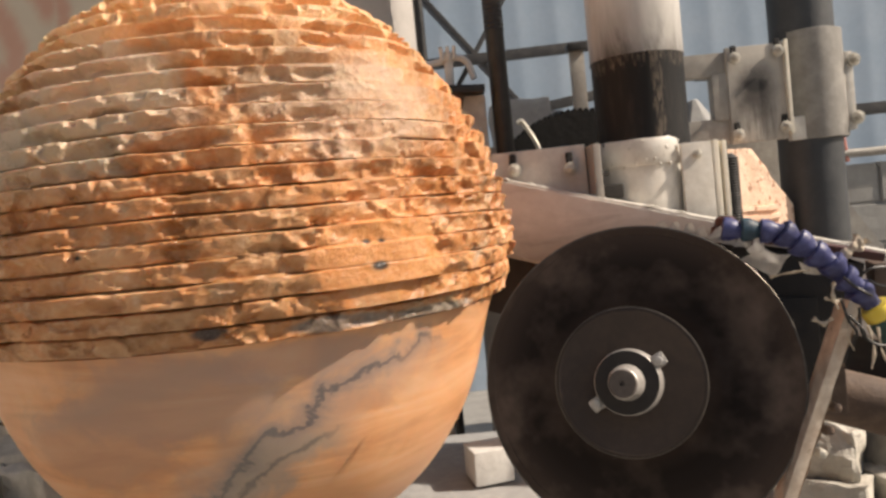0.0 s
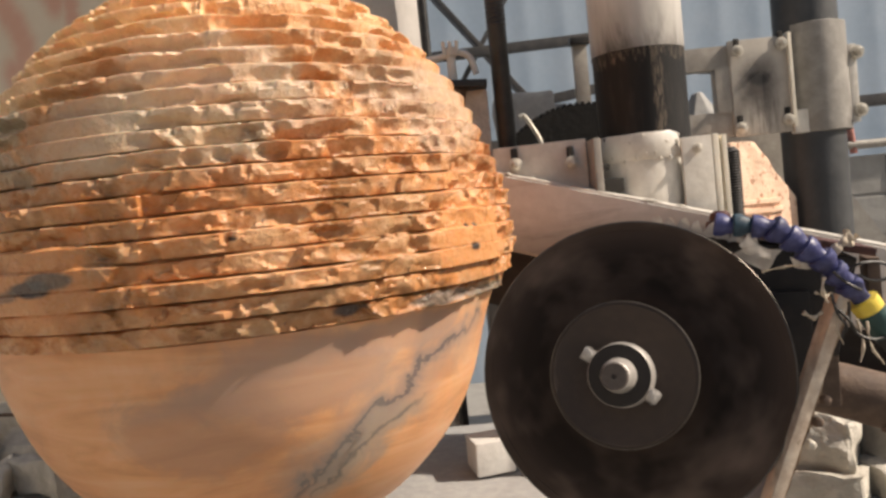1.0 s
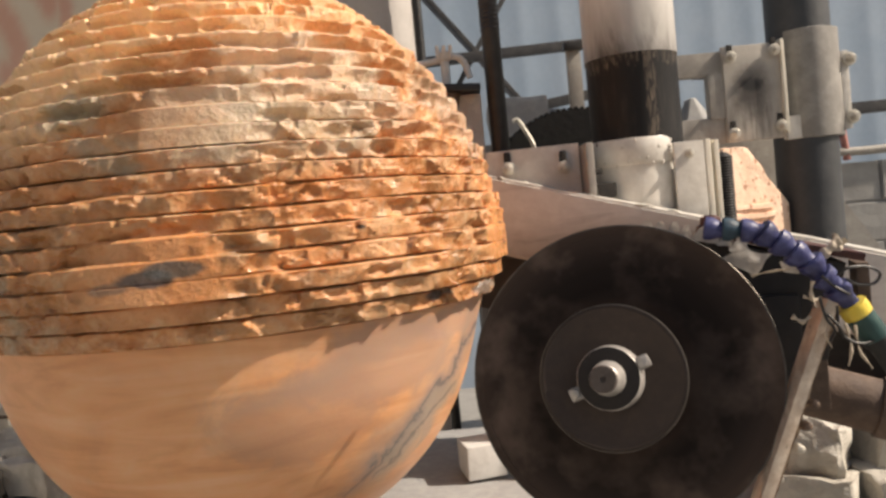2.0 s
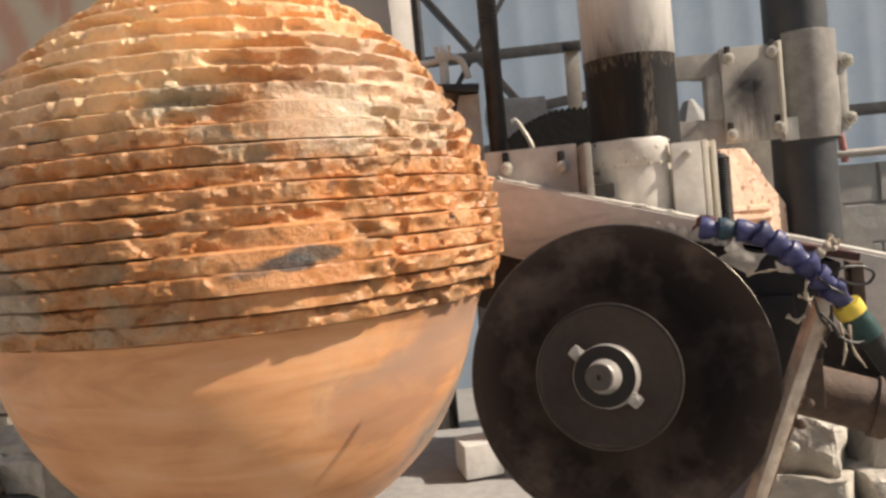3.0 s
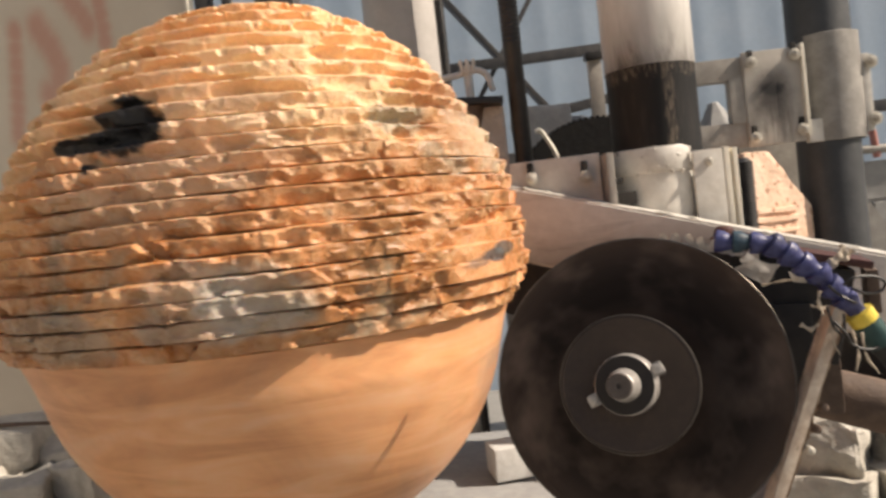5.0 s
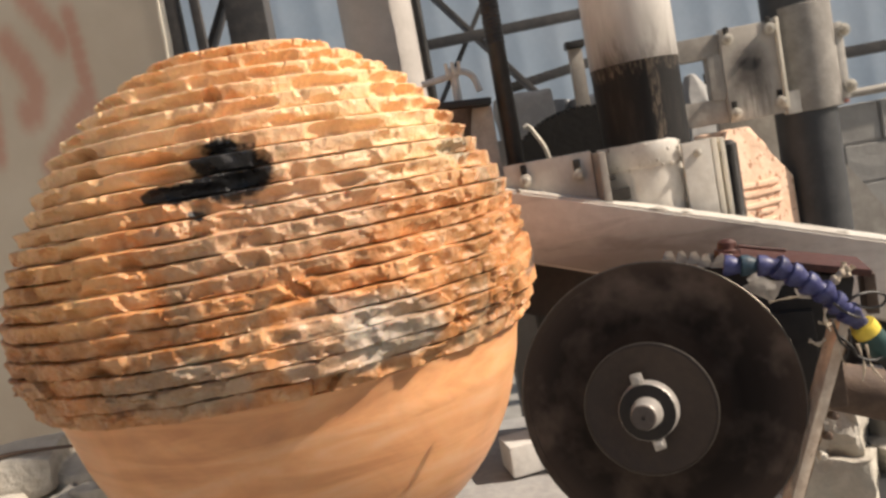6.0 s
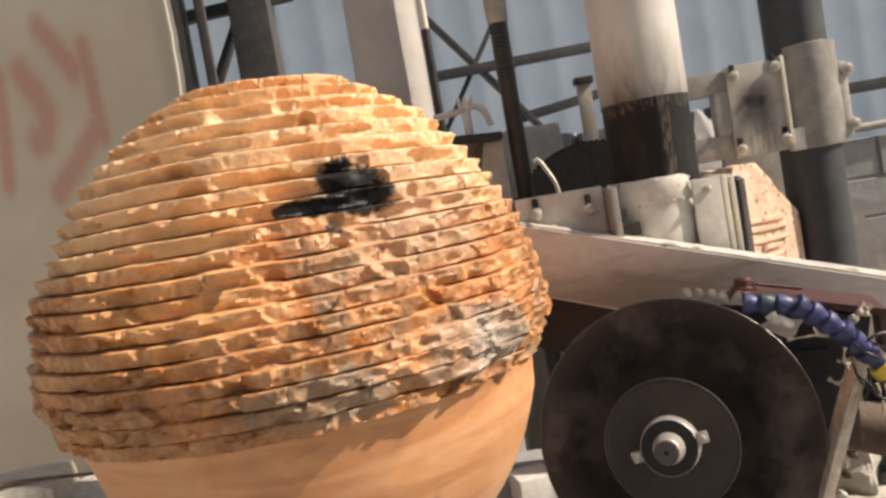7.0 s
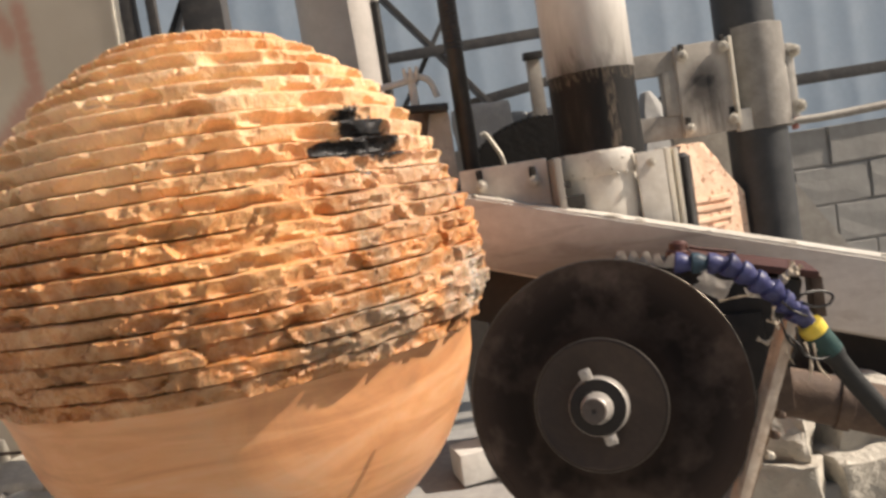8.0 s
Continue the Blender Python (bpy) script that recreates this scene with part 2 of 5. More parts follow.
def blot(t, v, wobble, place, size, hard=0.25):
    """1 inside a ragged ellipsoid of that place and size, 0 outside."""
    s = t.nodes.new("ShaderNodeMapping")
    s.inputs["Location"].default_value = [-p / q for p, q in zip(place, size)]
    s.inputs["Scale"].default_value = [1 / q for q in size]
    t.links.new(v, s.inputs["Vector"])
    far = t.nodes.new("ShaderNodeVectorMath")
    far.operation = "LENGTH"
    t.links.new(s.outputs[0], far.inputs[0])
    d = calc(t, "ADD", far.outputs["Value"], wobble)
    n = t.nodes.new("ShaderNodeMapRange")
    n.interpolation_type = "SMOOTHSTEP"
    for slot, value in ((1, 1 + hard), (2, 1 - hard), (3, 0.0), (4, 1.0)):
        n.inputs[slot].default_value = value
    t.links.new(d, n.inputs[0])
    return n.outputs[0]


def stone_material(name, polished):
    m, t, b = nodes_of(name)
    v = coords(t)
    big, mid, small, grain = noise_of(t, v, 6.5, 6, 0.6, 0.8), noise_of(t, v, 19, 6, 0.62, 0.5), noise_of(t, v, 62, 6, 0.65), noise_of(t, v, 260, 3, 0.6)
    col = ramp(t, big, [(0.28, (0.30, 0.14, 0.06)), (0.42, (0.56, 0.245, 0.09)), (0.52, (0.70, 0.32, 0.12)), (0.62, (0.74, 0.39, 0.18)), (0.76, (0.68, 0.48, 0.31))])
    if not polished:
        flakes = ramp(t, mid, [(0.36, (0.27, 0.135, 0.06)), (0.50, (0.62, 0.29, 0.115)), (0.64, (0.76, 0.50, 0.29))])
        col = mixed(t, 0.50, col, flakes)
        dust = ramp(t, small, [(0.50, (0,)), (0.70, (0.55,))])
        col = mixed(t, dust, col, (0.80, 0.63, 0.45))
        tan = ramp(t, noise_of(t, v, 5.2, 6, 0.62, 1.2), [(0.44, (0,)), (0.60, (0.8,))])
        col = mixed(t, tan, col, mixed(t, ramp(t, small, [(0.4, (0,)), (0.65, (1,))]), (0.34, 0.180, 0.080), (0.53, 0.335, 0.185)))
        rusty = ramp(t, noise_of(t, v, 11, 5, 0.6, 1.0), [(0.56, (0,)), (0.70, (0.45,))])
        col = mixed(t, rusty, col, (0.52, 0.23, 0.09))
        grey = ramp(t, noise_of(t, v, 8.0, 5, 0.6, 0.9), [(0.57, (0,)), (0.68, (0.62,))])
        col = mixed(t, grey, col, (0.40, 0.40, 0.34))
    else:
        bands = t.nodes.new("ShaderNodeMapping")
        bands.inputs["Scale"].default_value = (1, 1, 6)
        t.links.new(v, bands.inputs["Vector"])
        layers = noise_of(t, bands.outputs[0], 5, 5, 0.55, 1.2)
        col = mixed(t, 0.55, col, ramp(t, layers, [(0.35, (0.56, 0.275, 0.14)), (0.52, (0.78, 0.42, 0.22)), (0.68, (0.84, 0.54, 0.34))]))
    wob = calc(t, "MULTIPLY_ADD", mid, 1.5, -0.75)
    wob_fine = calc(t, "MULTIPLY_ADD", small, 1.1, -0.55)
    # grey and pale zones with a place of their own, and one painted sheen
    for az, z, r, size, tone, amount in (
            (0, 1.47, 0.0, (0.30, 0.30, 0.20), (0.84, 0.56, 0.32), 0.6),
            (-168, 1.34, 0.27, (0.15, 0.15, 0.10), (0.88, 0.64, 0.39), 0.75),
            (68, 1.33, 0.27, (0.19, 0.19, 0.09), (0.88, 0.64, 0.40), 0.70),
            (-226, 1.33, 0.28, (0.09, 0.09, 0.05), (0.85, 0.58, 0.34), 0.55),
            (-205, 1.34, 0.27, (0.08, 0.08, 0.04), (0.84, 0.58, 0.36), 0.5),
            (-248, 1.20, 0.33, (0.10, 0.10, 0.05), (0.84, 0.48, 0.21), 0.6),
            (-252, 1.285, 0.30, (0.13, 0.13, 0.055), (0.87, 0.57, 0.31), 0.6),
            (-250, 1.38, 0.22, (0.14, 0.14, 0.06), (0.86, 0.62, 0.38), 0.55),
            (-132, 1.40, 0.21, (0.14, 0.14, 0.07), (0.88, 0.58, 0.32), 0.6),
            (-106, 1.295, 0.29, (0.10, 0.10, 0.065), (0.66, 0.55, 0.43), 0.65),
            (-205, 1.22, 0.31, (0.10, 0.10, 0.05), (0.62, 0.46, 0.33), 0.55),
            (-190, 1.27, 0.30, (0.08, 0.08, 0.06), (0.64, 0.45, 0.31), 0.5),
            (-112, 1.235, 0.33, (0.10, 0.10, 0.035), (0.58, 0.50, 0.38), 0.55),
            (-92, 1.26, 0.33, (0.07, 0.07, 0.03), (0.54, 0.44, 0.34), 0.45),
            # grey sheen of the sky on the right, put into the colour
            (-52, 1.27, 0.31, (0.11, 0.11, 0.06), (0.50, 0.39, 0.30), 0.6),
            (-185, 1.10, 0.34, (0.09, 0.06, 0.035), (0.42, 0.42, 0.38), 0.55),
            (-196, 1.12, 0.34, (0.05, 0.05, 0.025), (0.48, 0.47, 0.43), 0.45),
            (-150, 1.28, 0.32, (0.05, 0.05, 0.025), (0.34, 0.33, 0.27), 0.7),
            (-125, 1.255, 0.32, (0.07, 0.07, 0.05), (0.60, 0.52, 0.42), 0.5),
            (-222, 1.08, 0.34, (0.10, 0.08, 0.03), (0.36, 0.36, 0.32), 0.5),
            (-134, 1.112, 0.34, (0.075, 0.075, 0.040), (0.70, 0.35, 0.16), 0.85),
            (-54, 1.115, 0.34, (0.075, 0.075, 0.045), (0.74, 0.38, 0.17), 0.8),
            (-190, 1.082, 0.34, (0.09, 0.09, 0.022), (0.44, 0.42, 0.38), 0.45),
            (-141, 1.106, 0.34, (0.022, 0.022, 0.006), (0.14, 0.13, 0.125), 0.6),
            (-136, 1.112, 0.34, (0.026, 0.026, 0.0075), (0.06, 0.065, 0.075), 0.9),
            (-131, 1.119, 0.34, (0.026, 0.026, 0.007), (0.12, 0.125, 0.13), 0.85),
            (-95, 1.00, 0.29, (0.10, 0.10, 0.045), (0.36, 0.24, 0.19), 0.6),
            (-70, 1.025, 0.29, (0.09, 0.09, 0.018), (0.40, 0.27, 0.22), 0.55),
            (-112, 0.95, 0.28, (0.08, 0.08, 0.05), (0.42, 0.25, 0.17), 0.5),
            (-84, 1.060, 0.33, (0.018, 0.018, 0.007), (0.06, 0.06, 0.07), 0.9),
            (-62, 1.056, 0.33, (0.050, 0.050, 0.007), (0.22, 0.23, 0.24), 0.8),
            (-42, 1.052, 0.32, (0.070, 0.060, 0.006), (0.26, 0.27, 0.27), 0.8)):
        col = mixed(t, calc(t, "MULTIPLY", blot(t, v, wob, at_stone(az, z, r), size), amount), col, tone)
    # slanting dark veins through the lower half, and a faint smear above them
    wander = calc(t, "MULTIPLY_ADD", mid, 0.05, -0.025)
    for marks, heart, reach, lines in (
            (((-86.3, 0.903, 0.259), (-68.8, 0.967, 0.285), (-55.7, 0.996, 0.291)), (-72, 0.945, 0.275), (0.19, 0.19, 0.12),
             ((0.034, (0.36, 0.27, 0.22), 0.55), (0.011, (0.22, 0.20, 0.20), 0.5), (0.0026, (0.08, 0.08, 0.09), 0.75))),
            (((-81.8, 0.893, 0.253), (-73.9, 0.920, 0.267), (-65.5, 0.9425, 0.277)), (-76, 0.905, 0.26), (0.09, 0.09, 0.06),
             ((0.020, (0.30, 0.28, 0.24), 0.6), (0.0035, (0.10, 0.10, 0.10), 0.6))),
            (((-120.3, 0.985, 0.289), (-103, 1.005, 0.292), (-87.4, 1.028, 0.2945)), (-103, 1.0, 0.29), (0.13, 0.13, 0.06),
             ((0.022, (0.40, 0.27, 0.20), 0.55),))):
        a, c, d = (Vector(at_stone(*m)) for m in marks)
        n = (c - a).cross(d - a).normalized()
        dot = t.nodes.new("ShaderNodeVectorMath")
        dot.operation = "DOT_PRODUCT"
        dot.inputs[1].default_value = n
        t.links.new(v, dot.inputs[0])
        off = calc(t, "ABSOLUTE", calc(t, "ADD", calc(t, "SUBTRACT", dot.outputs["Value"], n.dot(c)), wander))
        near = blot(t, v, wob, at_stone(*heart), reach, 0.3)
        for width, tone, amount in lines:
            line = ramp(t, calc(t, "DIVIDE", off, width), [(0.35, (1,)), (1.0, (0,))])
            col = mixed(t, calc(t, "MULTIPLY", calc(t, "MULTIPLY", line, near), amount), col, tone)
    # rings soaked by the saw's water: deeper colour, wet glints
    if not polished:
        height = t.nodes.new("ShaderNodeSeparateXYZ")
        t.links.new(v, height.inputs[0])
        belt = ramp(t, calc(t, "MULTIPLY_ADD", big, 0.10, calc(t, "SUBTRACT", height.outputs[2], 0.05)), [(0.40, (1,)), (0.48, (0.55,)), (0.58, (0.1,))])
        wet = calc(t, "MULTIPLY", belt, ramp(t, noise_of(t, v, 7.5, 6, 0.6, 1.0), [(0.40, (0.15,)), (0.56, (1,))]))
        col = mixed(t, calc(t, "MULTIPLY", wet, 0.75), col, mixed(t, 1.0, col, (0.74, 0.60, 0.44), "MULTIPLY"))
    # small dark pits
    if not polished:
        for az, z, size in ((-57.9, 1.129, 0.0024), (-55.2, 1.128, 0.0024), (-56.1, 1.1055, 0.0050), (-101.6, 1.1406, 0.0026), (-154.0, 1.308, 0.0035), (-151.7, 1.258, 0.0038)):
            col = mixed(t, blot(t, v, calc(t, "MULTIPLY", wob_fine, 0.5), at_stone(az, z, outer(z) - 0.003), (size * 1.9, size * 1.9, size), 0.3), col, (0.03, 0.02, 0.015))
    # black paint daubed on the upper rings
    for az, z, r, size in ((-210, 1.304, 0.29, (0.036, 0.036, 0.023)), (-208.0, 1.287, 0.30, (0.042, 0.042, 0.028)), (-217, 1.275, 0.30, (0.050, 0.050, 0.010)),
                           (-215.4, 1.252, 0.31, (0.011, 0.011, 0.009)), (-223, 1.277, 0.30, (0.02, 0.02, 0.009))):
        col = mixed(t, blot(t, v, wob_fine, at_stone(az, z, r), size, 0.12), col, (0.012, 0.012, 0.014))
    t.links.new(col, b.inputs["Base Color"])
    b.inputs["Subsurface Weight"].default_value = 0.2
    b.inputs["Subsurface Radius"].default_value = (1.0, 0.45, 0.2)
    b.inputs["Subsurface Scale"].default_value = 0.007
    if polished:
        b.inputs["Roughness"].default_value = 0.40
        relief(t, b, calc(t, "ADD", small, grain), 0.12, 0.001)
    else:
        dry = ramp(t, noise_of(t, v, 120, 3, 0.6), [(0.36, (0.22,)), (0.48, (0.62,)), (0.7, (0.75,))])
        t.links.new(calc(t, "MULTIPLY", dry, calc(t, "MULTIPLY_ADD", wet, -0.58, 1.0)), b.inputs["Roughness"])
        relief(t, b, calc(t, "ADD", calc(t, "MULTIPLY", mid, 2.0), calc(t, "ADD", small, calc(t, "MULTIPLY", grain, 0.4))), 0.55, 0.005)
    return m


STONE_ROUGH = stone_material("split_orange_marble", False)
STONE_SMOOTH = stone_material("ground_orange_marble", True)


# ---- helpers for meshes ----
def thing(name, place, label, category, group="", kind=""):
    ob = new(name)
    ob.empty_display_size = 0.05
    ob.location = place
    return tagged(ob, label, category, group, kind)


def origin_of(ob):
    at = Vector(ob.location)
    while ob.parent:
        ob = ob.parent
        at += Vector(ob.location)
    return at


def part(name, bm, material, parent=None, label="", angle=35, kind="", category=""):
    """Links a bmesh, given in world space, as one mesh object under a thing or a part."""
    me = bpy.data.meshes.new(name)
    if parent is not None:
        bmesh.ops.translate(bm, verts=bm.verts, vec=-origin_of(parent))
    bmesh.ops.recalc_face_normals(bm, faces=bm.faces)
    bm.to_mesh(me)
    bm.free()
    me.materials.append(material)
    for p in me.polygons:
        p.use_smooth = True
    me.set_sharp_from_angle(angle=radians(angle))
    ob = new(name, me)
    if parent is not None:
        ob.parent = parent
    return tagged(ob, label, category, "", kind)


def box(bm, centre, size, turn=None, bevel=0.002):
    m = Matrix.Translation(centre) @ (turn.to_4x4() if turn else Matrix()) @ Matrix.Diagonal((*size, 1))
    made = bmesh.ops.create_cube(bm, size=1, matrix=m)
    if bevel:
        edges = list({e for v in made["verts"] for e in v.link_edges})
        bmesh.ops.bevel(bm, geom=edges, offset=bevel, segments=2, affect="EDGES", profile=0.7)
    return bm


def frame_of(way):
    """A turn whose z lies along way."""
    return Vector(way).to_track_quat("Z", "Y").to_matrix()


def lathe(bm, base, way, profile, n=40):
    """A body of revolution about base and way from rows of radius and height along it."""
    m = Matrix.Translation(base) @ frame_of(way).to_4x4()
    rings = []
    for r, h in profile:
        if r < 1e-6:
            rings.append([bm.verts.new(m @ Vector((0, 0, h)))])
        else:
            rings.append([bm.verts.new(m @ Vector((r * math.cos(2 * math.pi * k / n), r * math.sin(2 * math.pi * k / n), h))) for k in range(n)])
    for a, b in zip(rings, rings[1:]):
        for k in range(n):
            j = (k + 1) % n
            if len(a) == 1 and len(b) == 1:
                break
            if len(a) == 1:
                bm.faces.new((a[0], b[k], b[j]))
            elif len(b) == 1:
                bm.faces.new((a[k], a[j], b[0]))
            else:
                bm.faces.new((a[k], a[j], b[j], b[k]))
    return bm


def rod(bm, a, b, r, n=24, bevel=0.0015, r2=None):
    a, b = Vector(a), Vector(b)
    length, r2 = (b - a).length, r if r2 is None else r2
    c = min(bevel, r * 0.4)
    return lathe(bm, a, b - a, [(0, 0), (r - c, 0), (r, c), (r2, length - c), (r2 - c, length), (0, length)], n)


def smooth_line(points, steps=8):
    """A Catmull-Rom line through the points."""
    p = [Vector(q) for q in points]
    p = [p[0] * 2 - p[1]] + p + [p[-1] * 2 - p[-2]]
    out = []
    for i in range(1, len(p) - 2):
        for k in range(steps):
            u = k / steps
            a, b, c, d = p[i - 1:i + 3]
            out.append(0.5 * (2 * b + (c - a) * u + (2 * a - 5 * b + 4 * c - d) * u * u + (3 * b - a - 3 * c + d) * u ** 3))
    return out + [p[-2]]


def cord(bm, points, r, n=10, steps=8):
    """A round cord along a smooth line; r is a number or one for each step."""
    line = smooth_line(points, steps)
    rings, up = [], Vector((0.13, 0.2, 0.97))
    for i, q in enumerate(line):
        way = (line[min(i + 1, len(line) - 1)] - line[max(i - 1, 0)]).normalized()
        side = way.cross(up).normalized()
        over = side.cross(way)
        rr = r(i / (len(line) - 1)) if callable(r) else r
        rings.append([bm.verts.new(q + (side * math.cos(2 * math.pi * k / n) + over * math.sin(2 * math.pi * k / n)) * rr) for k in range(n)])
    for a, b in zip(rings, rings[1:]):
        for k in range(n):
            bm.faces.new((a[k], a[(k + 1) % n], b[(k + 1) % n], b[k]))
    bm.faces.new(rings[0][::-1])
    bm.faces.new(rings[-1])
    return bm


def bolt(name, at, way, r, parent, label="zinc hexagon bolt"):
    bm = bmesh.new()
    rod(bm, at, Vector(at) + Vector(way) * r * 0.5, r * 1.5, 16, 0.0006)
    lathe(bm, Vector(at) + Vector(way) * r * 0.5, way, [(0, 0), (r, 0), (r, r * 0.9), (r * 0.8, r * 1.1), (0, r * 1.1)], 6)
    rod(bm, Vector(at) + Vector(way) * r * 1.5, Vector(at) + Vector(way) * r * 2.4, r * 0.55, 10, 0.0005)
    return part(name, bm, BOLT, parent, label)


def prism(bm, outline, thick):
    """A plate from its front outline (world points in one plane, in order) and the vector of its thickness."""
    front = [bm.verts.new(Vector(p)) for p in outline]
    back = [bm.verts.new(Vector(p) + Vector(thick)) for p in outline]
    bm.faces.new(front)
    bm.faces.new(back[::-1])
    for k in range(len(front)):
        j = (k + 1) % len(front)
        bm.faces.new((front[k], back[k], back[j], front[j]))
    return bm


def rough(bm, amount, scale, seed=0.0):
    for v in bm.verts:
        q = v.co * scale + Vector((seed, seed * 2, seed * 3))
        v.co += noise.noise_vector(q) * amount + noise.noise_vector(q * 3.1) * amount * 0.4


def lump(centre, size, amount, seed, cuts=3):
    """An irregular lump with flattish faces."""
    bm = bmesh.new()
    bmesh.ops.create_cube(bm, size=1, matrix=Matrix.Translation(centre) @ pose(0, 0, 0, seed * 7 % 13 - 6, seed * 5 % 11 - 5, seed * 31 % 60 - 30) @ Matrix.Diagonal((*size, 1)))
    bmesh.ops.bevel(bm, geom=bm.edges[:], offset=min(size) * 0.12, segments=2, affect="EDGES", profile=0.6)
    bmesh.ops.subdivide_edges(bm, edges=bm.edges[:], cuts=cuts, use_grid_fill=True)
    rough(bm, amount, 2.2 / max(size), seed)
    return bm


# ---- ground and walls round the yard ----
bm = bmesh.new()
bmesh.ops.create_grid(bm, x_segments=60, y_segments=60, size=1, matrix=Matrix.Diagonal((40, 40, 1, 1)))
for v in bm.verts:
    v.co.z = 0.012 * noise.noise(v.co * 0.6)
tagged(part("ground", bm, CONCRETE), "grey dusty concrete yard ground", "ground", kind="structure")


def corrugated_wall(name, a, b, z0, z1, label):
    """A wall of trapezoid sheeting from a to b in plan."""
    bm = bmesh.new()
    a, b = Vector((*a, 0)), Vector((*b, 0))
    way = (b - a).normalized()
    out = Vector((way.y, -way.x, 0))
    n, rows = int((b - a).length / 0.25), []
    for k in range(n):
        for at, d in ((0.0, 0), (0.14, 0), (0.17, 0.0022), (0.22, 0.0022)):
            rows.append(a + way * (k * 0.25 + at) + out * d)
    low = [bm.verts.new((p.x, p.y, z0)) for p in rows]
    high = [bm.verts.new((p.x, p.y, z1)) for p in rows]
    low2 = [bm.verts.new((p.x - out.x * 0.08, p.y - out.y * 0.08, z0)) for p in (rows[0], rows[-1])]
    high2 = [bm.verts.new((p.x - out.x * 0.08, p.y - out.y * 0.08, z1)) for p in (rows[0], rows[-1])]
    for k in range(len(rows) - 1):
        bm.faces.new((low[k], low[k + 1], high[k + 1], high[k]))
    bm.faces.new((low2[0], high2[0], high2[1], low2[1]))
    bm.faces.new((low[0], high[0], high2[0], low2[0]))
    bm.faces.new((low[-1], low2[1], high2[1], high[-1]))
    bm.faces.new([*high, high2[1], high2[0]])
    return tagged(part(name, bm, SHEETING, angle=20), label, "wall", kind="structure")


corrugated_wall("wall_north", (-6, 4.6), (7.5, 4.6), 0.0, 6.0, "pale blue corrugated sheet wall behind a steel frame")


# ---- the stone on its turntable ----
def belly(a):
    """The stone is not quite round: its radius swells on one side."""
    da = (math.degrees(a) - 103 + 180) % 360 - 180
    return 1 + 0.062 * math.exp(-(da / 36) ** 2)


stone = thing("marble_ball", (*AXIS, BASE), "rough orange marble ball with sawn rings and a smooth ground underside", "stone ball")


def body_of_stone():
    bm = bmesh.new()
    rows = [(0.0, BASE)]
    zs = [BASE + (LOW - 0.002 - BASE) * k / 48 for k in range(49)]
    rows += [(inner(z), z) for z in zs]
    # the core within the rings
    rows += [(outer(z) - 0.030, z) for z in np.linspace(LOW + 0.002, TOP - 0.02, 26)]
    rows += [(0.0, TOP - 0.015)]
    lathe(bm, (*AXIS, 0), (0, 0, 1), rows, 160)
    for v in bm.verts:
        q = v.co - Vector((*AXIS, 0))
        flat = Vector((q.x, q.y, 0))
        if flat.length > 0.01 and q.z < LOW:
            v.co += flat.normalized() * 0.0016 * noise.noise(q * 14)
        turn = math.atan2(q.y, q.x)
        da = (math.degrees(turn) + 160 + 180) % 360 - 180
        v.co += flat * (belly(turn) - 1 + (0.042 * math.exp(-(da / 38) ** 2) * min(1.0, max(0.1, (LOW - q.z) / 0.05)) if q.z < LOW else 0.0))
    return bm


part("body", body_of_stone(), STONE_SMOOTH, stone, "smooth ground underside of banded orange marble", 60)

# places where the rings are worn nearly flush: degrees, height, half widths
FLUSH = ((-56, 1.105, 12, 0.042), (-134, 1.108, 13, 0.042), (-128, 1.25, 14, 0.03), (-38, 1.29, 18, 0.05))


def shard(p, size, seed):
    """Height of a flat, tilted break at p: angular facets of about that size, -0.5 to 0.5 or so."""
    q = Vector((p.x * 0.55, p.y * 0.55, p.z)) / size + Vector((seed, seed * 1.7, seed * 2.3))
    cell = noise.voronoi(q)[1][0]
    h = math.sin(cell.x * 127.1 + cell.y * 311.7 + cell.z * 74.7) * 4375.85
    d = q - cell
    return (h % 1 - 0.5) * 0.7 + d.x * ((h * 7.13) % 1 - 0.5) + d.y * ((h * 3.71) % 1 - 0.5) + d.z * ((h * 5.37) % 1 - 0.35) * 1.3


